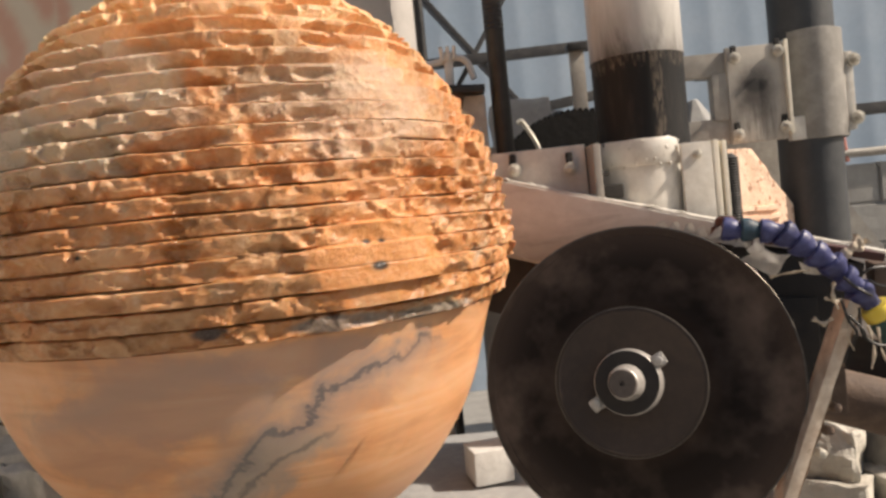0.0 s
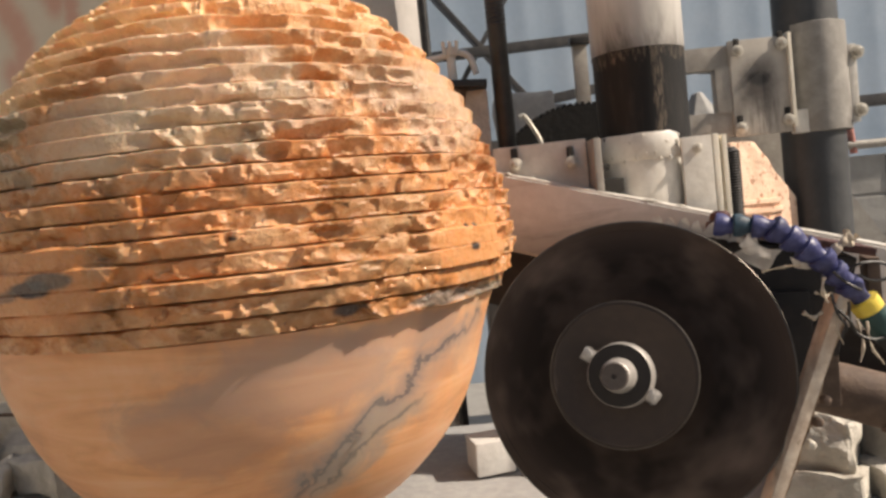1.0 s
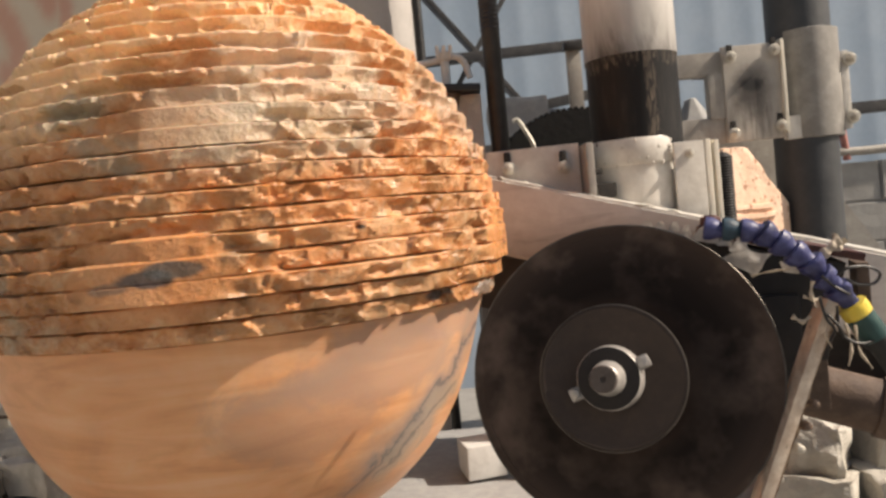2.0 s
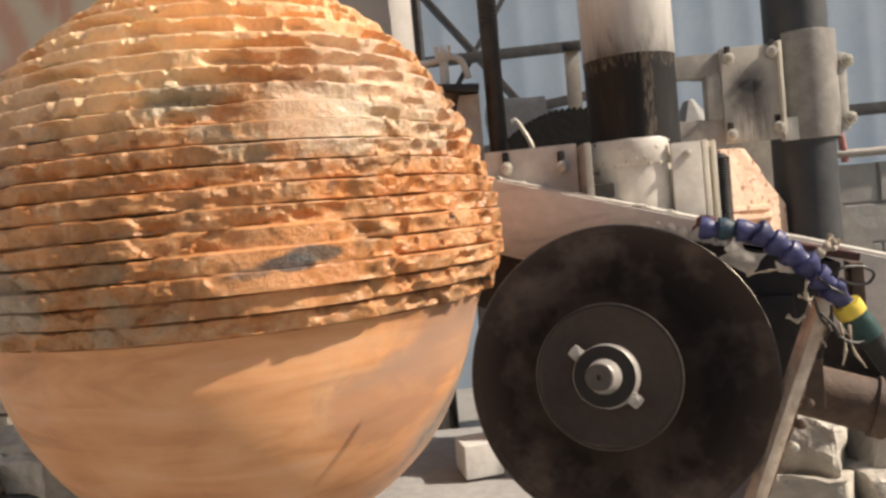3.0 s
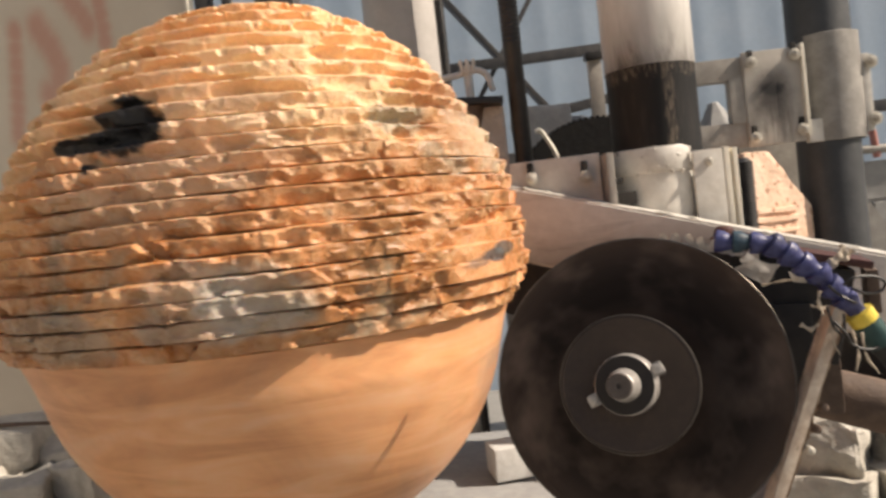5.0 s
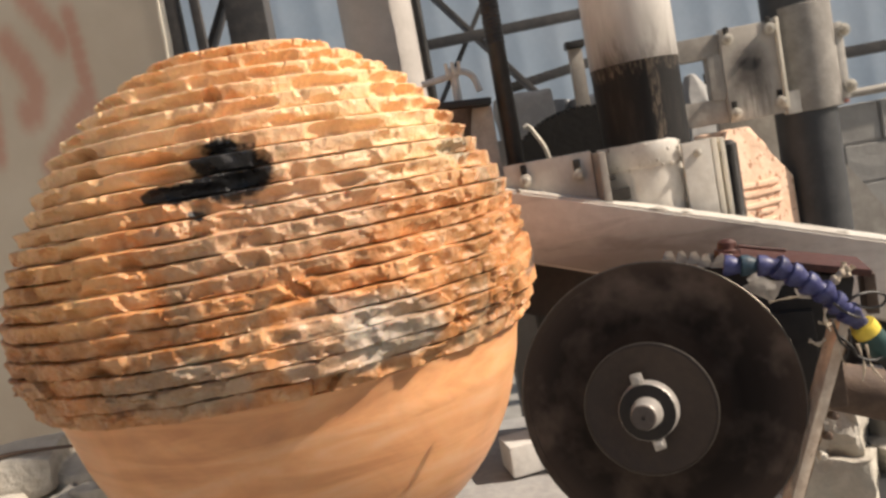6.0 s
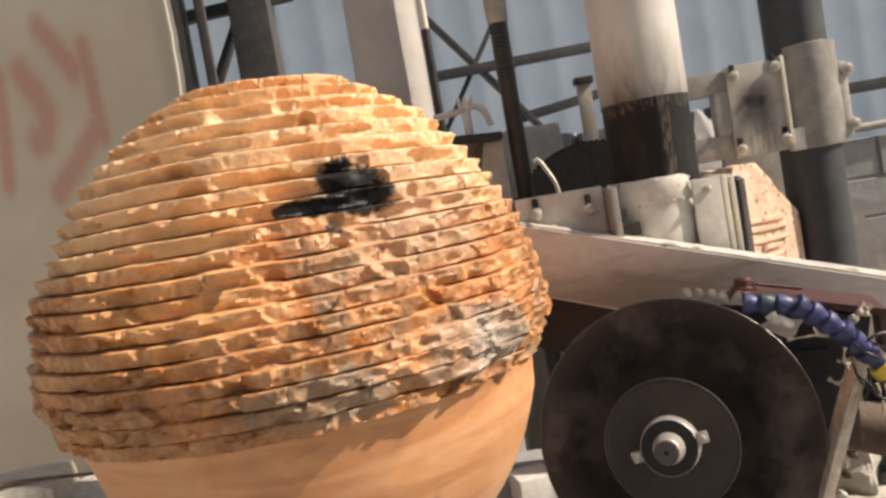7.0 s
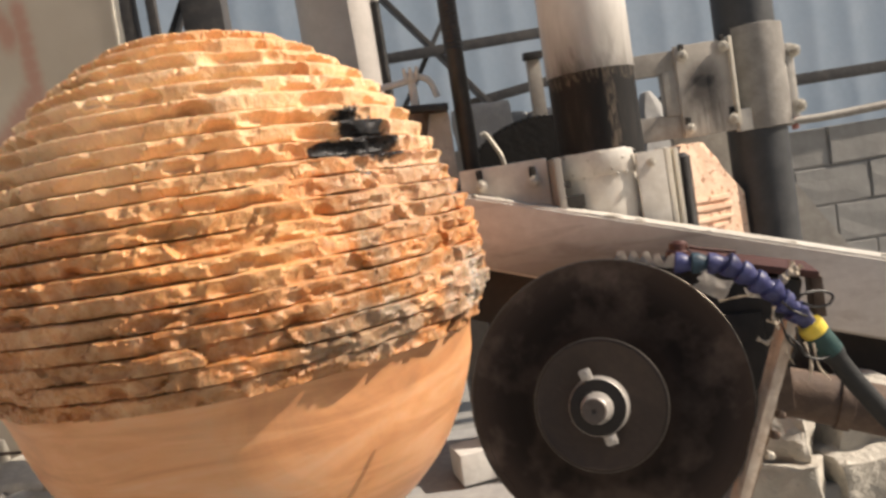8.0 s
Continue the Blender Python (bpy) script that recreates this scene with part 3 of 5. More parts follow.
def ridge(k):
    """One sawn ring with its broken face: a lip along the top, the face below it snapped back."""
    rng = np.random.default_rng(40 + k)
    n, zb, high = 860, LOW + k * RING, k / RINGS
    last = k == RINGS - 1
    calm = min(1.0, max(0.0, (high - 0.42) / 0.25))      # the upper rings are cut clean
    cut = 0.0024 + 0.0008 * high
    zt = min(zb + RING - cut, TOP)
    az = np.linspace(0, 2 * np.pi, n, endpoint=False)
    vs = np.array([0.0, 0.06, 0.2, 0.36, 0.52, 0.68, 0.82, 0.93, 1.0])
    deep = np.zeros((n, len(vs)))
    # blocks broken to different depths, with slanting ends
    slanted = (az[:, None] + 0.035 * np.sin(az * 17 + k)[:, None] * (vs[None, :] - 0.5) * 2) % (2 * np.pi)
    at = 0.0
    while at < 2 * np.pi:
        wide = rng.uniform(0.05, 0.30) * (1 + 2.2 * calm)
        inside = (slanted >= at) & (slanted < at + wide)
        d = rng.choice([0.0, 0.002, 0.004, 0.007, 0.011], p=[0.44, 0.28, 0.15, 0.09, 0.04]) * (1 - 0.75 * calm)
        deep[inside] += d + rng.uniform(-0.003, 0.004) * (1 - 0.6 * calm) * ((slanted[inside] - at) / wide)
        at += wide
    # hollows snapped out under the lip, and nibbles off the lip itself
    for _ in range(int(46 + 8 * calm)):
        ac, w, vc = rng.uniform(0, 2 * np.pi), rng.uniform(0.02, 0.08) * (1 + 0.8 * calm), rng.choice([0.0, 0.25, 0.45])
        h, d = rng.uniform(0.35, 0.75), rng.uniform(0.003, 0.009) * (1 + 0.5 * calm)
        da = (az - ac + np.pi) % (2 * np.pi) - np.pi
        bowl = 1 - (da[:, None] / w) ** 2 - ((vs[None, :] - vc) / h) ** 2
        deep = np.maximum(deep, d * np.clip(bowl, 0, 1) ** 0.7 + np.where(bowl > 0, deep * 0.5, 0))
    for _ in range(int(52 - 20 * calm)):
        ac, w, h, d = rng.uniform(0, 2 * np.pi), rng.uniform(0.008, 0.035), rng.uniform(0.2, 0.7), rng.uniform(0.002, 0.007)
        da = (az - ac + np.pi) % (2 * np.pi) - np.pi
        bowl = 1 - (da[:, None] / w) ** 2 - ((vs[None, :] - 1) / h) ** 2
        deep = np.maximum(deep, d * np.sqrt(np.clip(bowl, 0, 1)))
    lean = 0.0030 + 0.0015 * calm
    env = outer((zb + zt) / 2) + 0.0015
    bm = bmesh.new()
    rings = []
    below, above = min(outer(zb), env) - 0.030, (outer(zt + 0.012) - 0.030 if not last else 0.0)
    for j in range(n):
        c, s = math.cos(az[j]), math.sin(az[j])
        deg = math.degrees(az[j])
        soft = 1.0
        for fa, fz, fw, fh in FLUSH:
            da = (deg - fa + 180) % 360 - 180
            e = (da / fw) ** 2 + ((zb + RING / 2 - fz) / fh) ** 2
            soft = min(soft, min(1.0, max(0.04, e - 0.4)))
        # crushed places where rubble fills the saw cut
        spot = Vector((env * c, env * s, zt))
        fill, shut = (min(1.0, max(0.0, 2.6 * noise.noise(Vector((0.33 * c, 0.33 * s, z)) * 13 + Vector((4, 4, 4))) + 0.30 - 1.6 * calm, (1 - soft) * 1.3))
                      for z in (zt, zb - RING + (zt - zb)))
        wave = 0.0013 * noise.noise(spot * 16 + Vector((0, 7, 0)))
        nick = (1 - 0.5 * calm) * 0.0014 * shard(Vector((env * c, env * s, k * 0.3)), 0.016, 9.0)
        col = [(below, zb)]
        for i, f in enumerate(vs):
            z = zb + (zt - zb) * f
            p = Vector((env * c, env * s, z))
            broken = (1 - 0.55 * calm) * (0.0040 * shard(p, 0.017, 2.0) + 0.0020 * shard(p, 0.008, 5.0)) + 0.0006 * noise.noise(p * 120)
            large = (0.0036 + 0.0020 * calm) * noise.noise(p * 15)
            still = 1 - shut if i == 0 else 1 - fill if i == len(vs) - 1 else 1.0
            lip = (0.0010 if i == 0 else 0.0022) * still if i in (0, len(vs) - 1) else 0.0004 * calm if i == len(vs) - 2 else 0.0
            back = lean * (1 - f) ** 1.2
            rise = wave * (1 if 0 < k or f > 0.5 else 0)
            col.append((env - (deep[j, i] + lip + back) * soft + broken * (0.12 + 0.88 * soft) + large * (0.3 + 0.7 * soft), z + still * (rise * 0.5 + (nick if i > 5 else 0.0))))
        if last:
            col.append((env * 0.6, zt + 0.002))
        else:
            gap = 0.0025 * soft + (0.0100 + 0.009 * high) * (1 - fill)
            nxt = min(env, outer(zt + RING / 2)) - lean * soft + (0.3 + 0.7 * soft) * (0.0036 + 0.0020 * calm) * noise.noise(spot * 15)
            groove = min(nxt - gap, col[-1][0] - 0.0004)
            col.append((groove, zt + 0.0001 + 0.9 * cut * fill))
            col.append((groove - 0.0006, zt + cut + 0.0003))
        col.append((above, zt + (0.0 if last else cut + 0.0003)))
        swell = belly(az[j])
        rings.append([bm.verts.new((AXIS[0] + r * swell * c, AXIS[1] + r * swell * s, z)) for r, z in col])
    for j in range(n):
        a, b = rings[j], rings[(j + 1) % n]
        for i in range(len(a) - 1):
            bm.faces.new((a[i], b[i], b[i + 1], a[i + 1]))
    if last:
        bmesh.ops.remove_doubles(bm, verts=[r[-1] for r in rings], dist=0.0005)
    return bm


RINGS = 20
for k in range(RINGS):
    part("ridge", ridge(k), STONE_ROUGH, stone, angle=28)

table = thing("turntable", (*AXIS, 0), "round steel turntable on a pedestal beneath the stone", "turntable")
bm = bmesh.new()
lathe(bm, (*AXIS, 0), (0, 0, 1), [(0, 0.70), (0.095, 0.70), (0.10, 0.705), (0.10, 0.765), (0.095, BASE - 0.002), (0, BASE - 0.002)], 48)
part("plate", bm, RUST, table)
bm = bmesh.new()
lathe(bm, (*AXIS, 0), (0, 0, 1), [(0, 0.0), (0.20, 0.0), (0.20, 0.03), (0.08, 0.04), (0.07, 0.70), (0, 0.70)], 40)
part("pedestal", bm, GREY_PAINT, table)

# ---- the saw ----
HUB = Vector((0.486, 0.105, 0.978))
FACE = (Vector((0.450, 0.0, 1.0)) - HUB).normalized()
BLADE_POSE = Matrix.Translation(HUB) @ frame_of(FACE).to_4x4()
R_BLADE = 0.143


def local_part(name, bm, material, parent, label="", angle=35):
    """As part(), for meshes given in the parent's own space."""
    me = bpy.data.meshes.new(name)
    bmesh.ops.recalc_face_normals(bm, faces=bm.faces)
    bm.to_mesh(me)
    bm.free()
    me.materials.append(material)
    for p in me.polygons:
        p.use_smooth = True
    me.set_sharp_from_angle(angle=radians(angle))
    ob = new(name, me)
    ob.parent = parent
    return tagged(ob, label)


blade = thing("saw_blade", HUB, "dark mud-stained circular stone saw blade spinning on its spindle", "saw blade")
bm = bmesh.new()
lathe(bm, (0, 0, 0), (0, 0, 1), [(0, -0.0015), (0.1424, -0.0015), (0.1424, 0.0015), (0, 0.0015)], 96)
local_part("disc", bm, BLADE, blade)
for k in range(28):
    bm = bmesh.new()
    a0, a1 = 2 * math.pi * (k + 0.02) / 28, 2 * math.pi * (k + 0.98) / 28
    rows = []
    for i in range(5):
        a = a0 + (a1 - a0) * i / 4
        rows.append([bm.verts.new((r * math.cos(a), r * math.sin(a), z)) for r, z in ((0.1355, -0.0022), (R_BLADE, -0.0022), (R_BLADE, 0.0022), (0.1355, 0.0022))])
    for p, q in zip(rows, rows[1:]):
        for i in range(4):
            bm.faces.new((p[i], p[(i + 1) % 4], q[(i + 1) % 4], q[i]))
    bm.faces.new(rows[0])
    bm.faces.new(rows[-1][::-1])
    local_part("segment", bm, BLADE, blade)
bm = bmesh.new()
lathe(bm, (0, 0, 0), (0, 0, 1), [(0.1415, 0.0008), (0.1432, 0.0008), (0.1432, 0.0030), (0.1428, 0.0034), (0.1415, 0.0034)], 128)
local_part("cutting_rim", bm, RIM_STEEL, blade, "thin bright ground rim")
bm = bmesh.new()
lathe(bm, (0, 0, 0.0600), (0, 0, 1), [(0.0630, 0.0), (0.0640, 0.0002), (0.0634, 0.0042), (0.0628, 0.0044), (0.0624, 0.0030)], 96)
local_part("flange_rim", bm, RIM_STEEL, blade, "rubbed bright chamfer of the flange", 60)
bm = bmesh.new()
lathe(bm, (0, 0, 0.0016), (0, 0, 1), [(0, 0), (0.052, 0), (0.052, 0.004), (0.040, 0.006), (0.040, 0.058), (0, 0.058)], 48)
local_part("hub_sleeve", bm, CONE_MUD, blade, "black muddy hub sleeve")
bm = bmesh.new()
lathe(bm, (0, 0, 0.0600), (0, 0, 1), [(0, 0), (0.0630, 0), (0.0635, 0.002), (0.0625, 0.0035), (0.0600, 0.0040), (0.058, 0.0030), (0, 0.0030)], 72)
local_part("flange", bm, FLANGE_MUD, blade, "brown muddy clamping flange with a worn bright rim")
bm = bmesh.new()
lathe(bm, (0, 0, 0.0632), (0, 0, 1), [(0, 0), (0.0282, 0), (0.0281, 0.002), (0.0268, 0.0200), (0.0260, 0.0210), (0, 0.0210)], 64)
local_part("clamp_ring", bm, NUT_STEEL, blade, "bright worn side of the clamp ring", 60)
bm = bmesh.new()
lathe(bm, (0, 0, 0.0842), (0, 0, 1), [(0, 0), (0.0262, 0), (0.0260, 0.0010), (0.0150, 0.0014), (0, 0.0014)], 48)
local_part("washer", bm, CONE_MUD, blade, "black muddy washer")
bm = bmesh.new()
lathe(bm, (0, 0, 0.0852), (0, 0, 1), [(0, 0), (0.0150, 0), (0.0148, 0.003), (0.0120, 0.0240), (0.0108, 0.0252), (0, 0.0252)], 40)
local_part("spindle_nut", bm, NUT_STEEL, blade, "pale worn round spindle nut")
bm = bmesh.new()
lathe(bm, (0, 0, 0.1102), (0, 0, 1), [(0, 0), (0.0114, 0), (0.0113, 0.003), (0.0104, 0.004), (0.0022, 0.004), (0.0022, 0.002), (0, 0.002)], 28)
local_part("spindle_end", bm, HUB_STEEL, blade, "dull spindle end with a centre hole")
for turn in (0, 180):
    bm = bmesh.new()
    box(bm, (0.0305, 0.0, 0.0775), (0.013, 0.011, 0.010), None, 0.0035)
    lathe(bm, (0.0310, 0, 0.0825), (0, 0, 1), [(0, 0), (0.0042, 0), (0.0038, 0.004), (0, 0.005)], 12)
    rough(bm, 0.0008, 160, turn)
    bmesh.ops.rotate(bm, cent=(0, 0, 0), matrix=Matrix.Rotation(radians(turn), 3, "Z"), verts=bm.verts[:])
    local_part("clamp_lug", bm, NUT_STEEL, blade, "bright worn clamp lug")

# ---- the cutting head behind the blade ----
SIDE = Vector((-FACE.y, FACE.x, 0)).normalized()      # to the right in the blade's plane, level
if SIDE.x < 0:
    SIDE = -SIDE
head = thing("cutting_head", (0.70, 0.25, 0.88), "grimy black motor head with a dusty flat guard bar", "machine head")
TURN_HEAD = Matrix.Rotation(math.atan2(SIDE.y, SIDE.x), 3, "Z")
bm = bmesh.new()
box(bm, (0.630, 0.20, 0.985), (0.12, 0.10, 0.10), TURN_HEAD, 0.006)
rod(bm, HUB - FACE * 0.004, HUB - FACE * 0.17, 0.045, 32, 0.003)
part("motor_casing", bm, MOTOR_BLACK, head, "grimy black motor casing")
bm = bmesh.new()
box(bm, (0.648, 0.192, 1.032), (0.150, 0.084, 0.098), Matrix.Rotation(radians(14), 3, Vector((0.25, 1, 0))) @ TURN_HEAD, 0.004)
part("motor_hood", bm, MOTOR_BLACK, head, "black hood under the cover plate")
bm = bmesh.new()
box(bm, (0.672, 0.181, 1.084), (0.15, 0.10, 0.008), Matrix.Rotation(radians(14), 3, Vector((0.25, 1, 0))) @ TURN_HEAD, 0.002)
part("top_plate", bm, RED_PART, head, "dark red rusty cover plate")
bm = bmesh.new()
box(bm, (0.752, 0.178, 1.035), (0.012, 0.05, 0.045), TURN_HEAD, 0.002)
part("end_plate", bm, RUST, head)


def flat_bar():
    bm = bmesh.new()
    a, b = Vector((0.659, 0.052, 1.040)), Vector((0.546, 0.052, 0.770))
    way = (b - a).normalized()
    line = [a + (b - a) * f for f in (0, 0.25, 0.5, 0.75, 1)]
    side = Vector((way.z, 0, -way.x))
    turn = Matrix((side, Vector((0, 1, 0)), way)).transposed()
    box(bm, (a + b) / 2, (0.0115, 0.022, (b - a).length), turn, 0.0040)
    rough(bm, 0.0008, 40)
    leg = bmesh.new()
    box(leg, (a + b) / 2 + Vector((0.0105, 0.010, 0)), (0.011, 0.008, (b - a).length * 0.98), turn, 0.0015)
    bmesh.ops.subdivide_edges(leg, edges=[e for e in leg.edges if e.calc_length() > 0.1], cuts=30)
    rough(leg, 0.0022, 70)
    return bm, leg


bar_front, bar_leg = flat_bar()
part("guard_bar", bar_front, DUSTY_BAR, head, "rubbed cream flat bar with rusty flecks")
part("guard_bar_leg", bar_leg, CRUSTED_RUST, head, "rusty rear leg of the bar, crusted with slurry")
for f in (0.33, 0.40, 0.47):
    q = Vector((0.659, 0.052, 1.040)).lerp(Vector((0.546, 0.052, 0.770)), f) + Vector((0.016, -0.004, 0.0))
    bm = bmesh.new()
    lathe(bm, q, (0.3, -1, 0.1), [(0, -0.004), (0.0045, -0.002), (0.004, 0.004), (0.002, 0.006), (0, 0.0065)], 10)
    rough(bm, 0.0008, 200, f * 10)
    part("weld_bead", bm, RUST if f < 0.45 else BOLT, head)
bm = bmesh.new()
rod(bm, (0.690, 0.263, 0.922), (1.135, 0.085, 0.780), 0.030, 36, 0.002)
part("cross_tube", bm, RUST, head, "rusty brown cross tube")
bm = bmesh.new()
lathe(bm, (0.785, 0.225, 0.892), (0.890, -0.357, -0.284), [(0.0305, 0), (0.0335, 0.001), (0.0335, 0.016), (0.0305, 0.017)], 36)
part("tube_clamp", bm, RUST, head)
bm = bmesh.new()
box(bm, (0.700, 0.21, 0.945), (0.05, 0.02, 0.09), TURN_HEAD, 0.003)
part("tube_bracket", bm, RUST, head)

# red cap and lever over the blade
red_cap = thing("red_valve", (0.606, 0.185, 1.098), "small dark red valve cap with a thin lever", "valve")
bm = bmesh.new()
lathe(bm, (0.606, 0.185, 1.096), (0.1, 0, 1), [(0, 0), (0.013, 0), (0.0145, 0.003), (0.014, 0.010), (0.011, 0.012), (0.010, 0.019), (0.006, 0.022), (0, 0.022)], 20)
part("cap", bm, RED_PART, red_cap)
bm = bmesh.new()
cord(bm, [(0.616, 0.176, 1.110), (0.640, 0.172, 1.103), (0.664, 0.168, 1.097)], 0.0022, 8)
part("lever", bm, RED_PART, red_cap)

# ---- coolant hose ----
hose = thing("coolant_hose", (0.636, 0.05, 1.064), "blue jointed coolant hose with a yellow collar and black rubber tail", "hose")
HOSE = [(0.556, 0.068, 1.111), (0.577, 0.060, 1.108), (0.590, 0.056, 1.107), (0.604, 0.052, 1.103), (0.619, 0.050, 1.094), (0.636, 0.046, 1.079), (0.649, 0.045, 1.066), (0.662, 0.045, 1.051), (0.677, 0.045, 1.032)]
line = smooth_line(HOSE, 12)
spots, run = [], 0.0
for p, q in zip(line, line[1:]):
    run += (q - p).length
    if run > 0.0150:
        spots.append((q, (q - p).normalized()))
        run = 0.0
for n, (q, way) in enumerate(spots):
    bm = bmesh.new()
    g = 0.99 if n > 2 else 0.86
    lathe(bm, q - way * 0.010, way, [(0.0055 * g, 0), (0.0108 * g, 0.0004), (0.0120 * g, 0.0016), (0.0118 * g, 0.0070), (0.0100 * g, 0.0105), (0.0084 * g, 0.0135), (0.0078 * g, 0.0160), (0.0078 * g, 0.0215), (0.0045 * g, 0.0215)], 22)
    tilt = Matrix.Rotation(0.16 * math.sin(2.3 * n + 0.5), 3, (0.3, 1, 0.2))
    bmesh.ops.rotate(bm, cent=q, matrix=tilt, verts=bm.verts[:])
    part("link", bm, HOSE_TEAL if n == 1 else HOSE_BLUE, hose, "dark teal link" if n == 1 else "")
end = Vector(HOSE[-1])
tail = Vector((0.0568, 0.0, -0.0935)).normalized()
bm = bmesh.new()
lathe(bm, end - tail * 0.004, tail, [(0.008, 0), (0.0125, 0.001), (0.0128, 0.007), (0.0125, 0.012), (0.008, 0.013)], 24)
part("collar", bm, HOSE_YELLOW, hose, "yellow collar")
bm = bmesh.new()
cord(bm, [end + tail * 0.006, end + tail * 0.02, end + tail * 0.032], 0.0123, 20)
part("green_end", bm, HOSE_GREEN, hose, "dark green rubber end")
bm = bmesh.new()
cord(bm, [end + tail * 0.030, end + tail * 0.08, end + tail * 0.16 + Vector((0.01, 0.004, 0)), end + tail * 0.30 + Vector((0.05, 0.03, 0)), end + tail * 0.5 + Vector((0.16, 0.08, 0.02)), Vector((1.2, 0.30, 0.45))], lambda f: 0.0118 if f < 0.04 else 0.0098, 20)
part("rubber_tail", bm, HOSE_DARK, hose, "black rubber hose")

# wire that ties the hose, string, and torn film
tie = thing("tie_wire", (0.668, 0.045, 1.03), "black wire wound in loops round the blue hose", "wire")
for points in (
        [(0.664, 0.030, 1.050), (0.672, 0.026, 1.056), (0.690, 0.03, 1.055), (0.702, 0.034, 1.048), (0.698, 0.036, 1.040), (0.684, 0.034, 1.040), (0.672, 0.031, 1.046)],
        [(0.654, 0.036, 1.050), (0.660, 0.030, 1.042), (0.672, 0.031, 1.034), (0.678, 0.044, 1.034), (0.668, 0.060, 1.045)],
        [(0.652, 0.040, 1.034), (0.654, 0.034, 1.015), (0.660, 0.033, 1.004), (0.656, 0.034, 0.994)],
        [(0.664, 0.034, 1.024), (0.664, 0.033, 1.004), (0.672, 0.033, 0.994), (0.684, 0.034, 0.990), (0.697, 0.036, 0.992)],
        [(0.655, 0.034, 1.018), (0.664, 0.032, 1.006), (0.668, 0.033, 0.996)]):
    bm = bmesh.new()
    cord(bm, [Vector(q) + Vector((-0.006, 0, 0.012)) for q in points], 0.0013, 7)
    part("strand", bm, WIRE, tie)
twine = thing("twine", (0.665, 0.06, 1.06), "dusty pale twine knotted over the guard bar", "string")
for thick, points in (
        (0.0042, [(0.652, 0.056, 1.074), (0.660, 0.055, 1.079), (0.668, 0.056, 1.085), (0.675, 0.056, 1.090)]),
        (0.0030, [(0.662, 0.056, 1.078), (0.668, 0.054, 1.086), (0.672, 0.056, 1.094)]),
        (0.0028, [(0.666, 0.056, 1.082), (0.674, 0.055, 1.083), (0.681, 0.056, 1.089)]),
        (0.0017, [(0.641, 0.038, 1.058), (0.638, 0.036, 1.048), (0.642, 0.037, 1.036)]),
        (0.0014, [(0.633, 0.040, 1.046), (0.640, 0.038, 1.042), (0.646, 0.038, 1.044)]),
        (0.0022, [(0.624, 0.044, 1.029), (0.631, 0.042, 1.024), (0.639, 0.044, 1.027)]),
        (0.0013, [(0.606, 0.082, 1.063), (0.618, 0.072, 1.066), (0.632, 0.060, 1.068)]),
        (0.0013, [(0.664, 0.034, 1.020), (0.667, 0.033, 1.000), (0.664, 0.034, 0.984)]),
        (0.0012, [(0.672, 0.034, 1.018), (0.674, 0.033, 0.996), (0.684, 0.034, 0.980)]),
        (0.0010, [(0.650, 0.036, 1.030), (0.647, 0.035, 1.014), (0.652, 0.036, 1.000)])):
    bm = bmesh.new()
    cord(bm, points, lambda f: thick * (0.8 + 0.35 * math.sin(11 * f + thick * 900)), 7, 12)
    rough(bm, thick * 0.35, 260, thick * 1000)
    part("strand", bm, STRING, twine)


def film_piece(corners, seed, crumple=0.005):
    """A crumpled scrap of film between four corners."""
    a, b, c, d = (Vector(p) for p in corners)
    bm, n = bmesh.new(), 9
    rows = []
    for i in range(n):
        row = []
        for j in range(n):
            u, w = i / (n - 1), j / (n - 1)
            p = a.lerp(b, u).lerp(d.lerp(c, u), w)
            row.append(bm.verts.new(p + noise.noise_vector(p * 90 + Vector((seed, 0, 0))) * crumple))
        rows.append(row)
    for i in range(n - 1):
        for j in range(n - 1):
            bm.faces.new((rows[i][j], rows[i + 1][j], rows[i + 1][j + 1], rows[i][j + 1]))
    made = bmesh.ops.solidify(bm, geom=bm.faces[:], thickness=0.0009)
    return bm


scrap = thing("plastic_scraps", (0.60, 0.12, 1.09), "torn whitish plastic scraps stuck above the blade", "plastic")
for k in range(-1, 7):
    x, z = 0.5466 + 0.0120 * k, 1.1175 - 0.0027 * k
    y = 0.164 - 0.004 * k
    part("scrap", film_piece(((x - 0.007, y, z - 0.011 - 0.001 * k), (x + 0.008, y - 0.004, z - 0.013 - 0.001 * k), (x + 0.0035 + 0.002 * (k % 2), y - 0.006, z), (x + 0.001, y, z - 0.001)), k * 2.7, 0.0022), FILM, scrap)
for n, corners in enumerate((
        ((0.586, 0.092, 1.081), (0.603, 0.090, 1.090), (0.627, 0.085, 1.079), (0.610, 0.086, 1.061)),
        ((0.590, 0.088, 1.090), (0.600, 0.086, 1.096), (0.606, 0.086, 1.088), (0.594, 0.088, 1.084)),
        ((0.628, 0.070, 1.074), (0.640, 0.064, 1.070), (0.644, 0.064, 1.064), (0.630, 0.070, 1.066)))):
    part("scrap", film_piece(corners, n * 3.3, 0.0035), FILM, scrap)

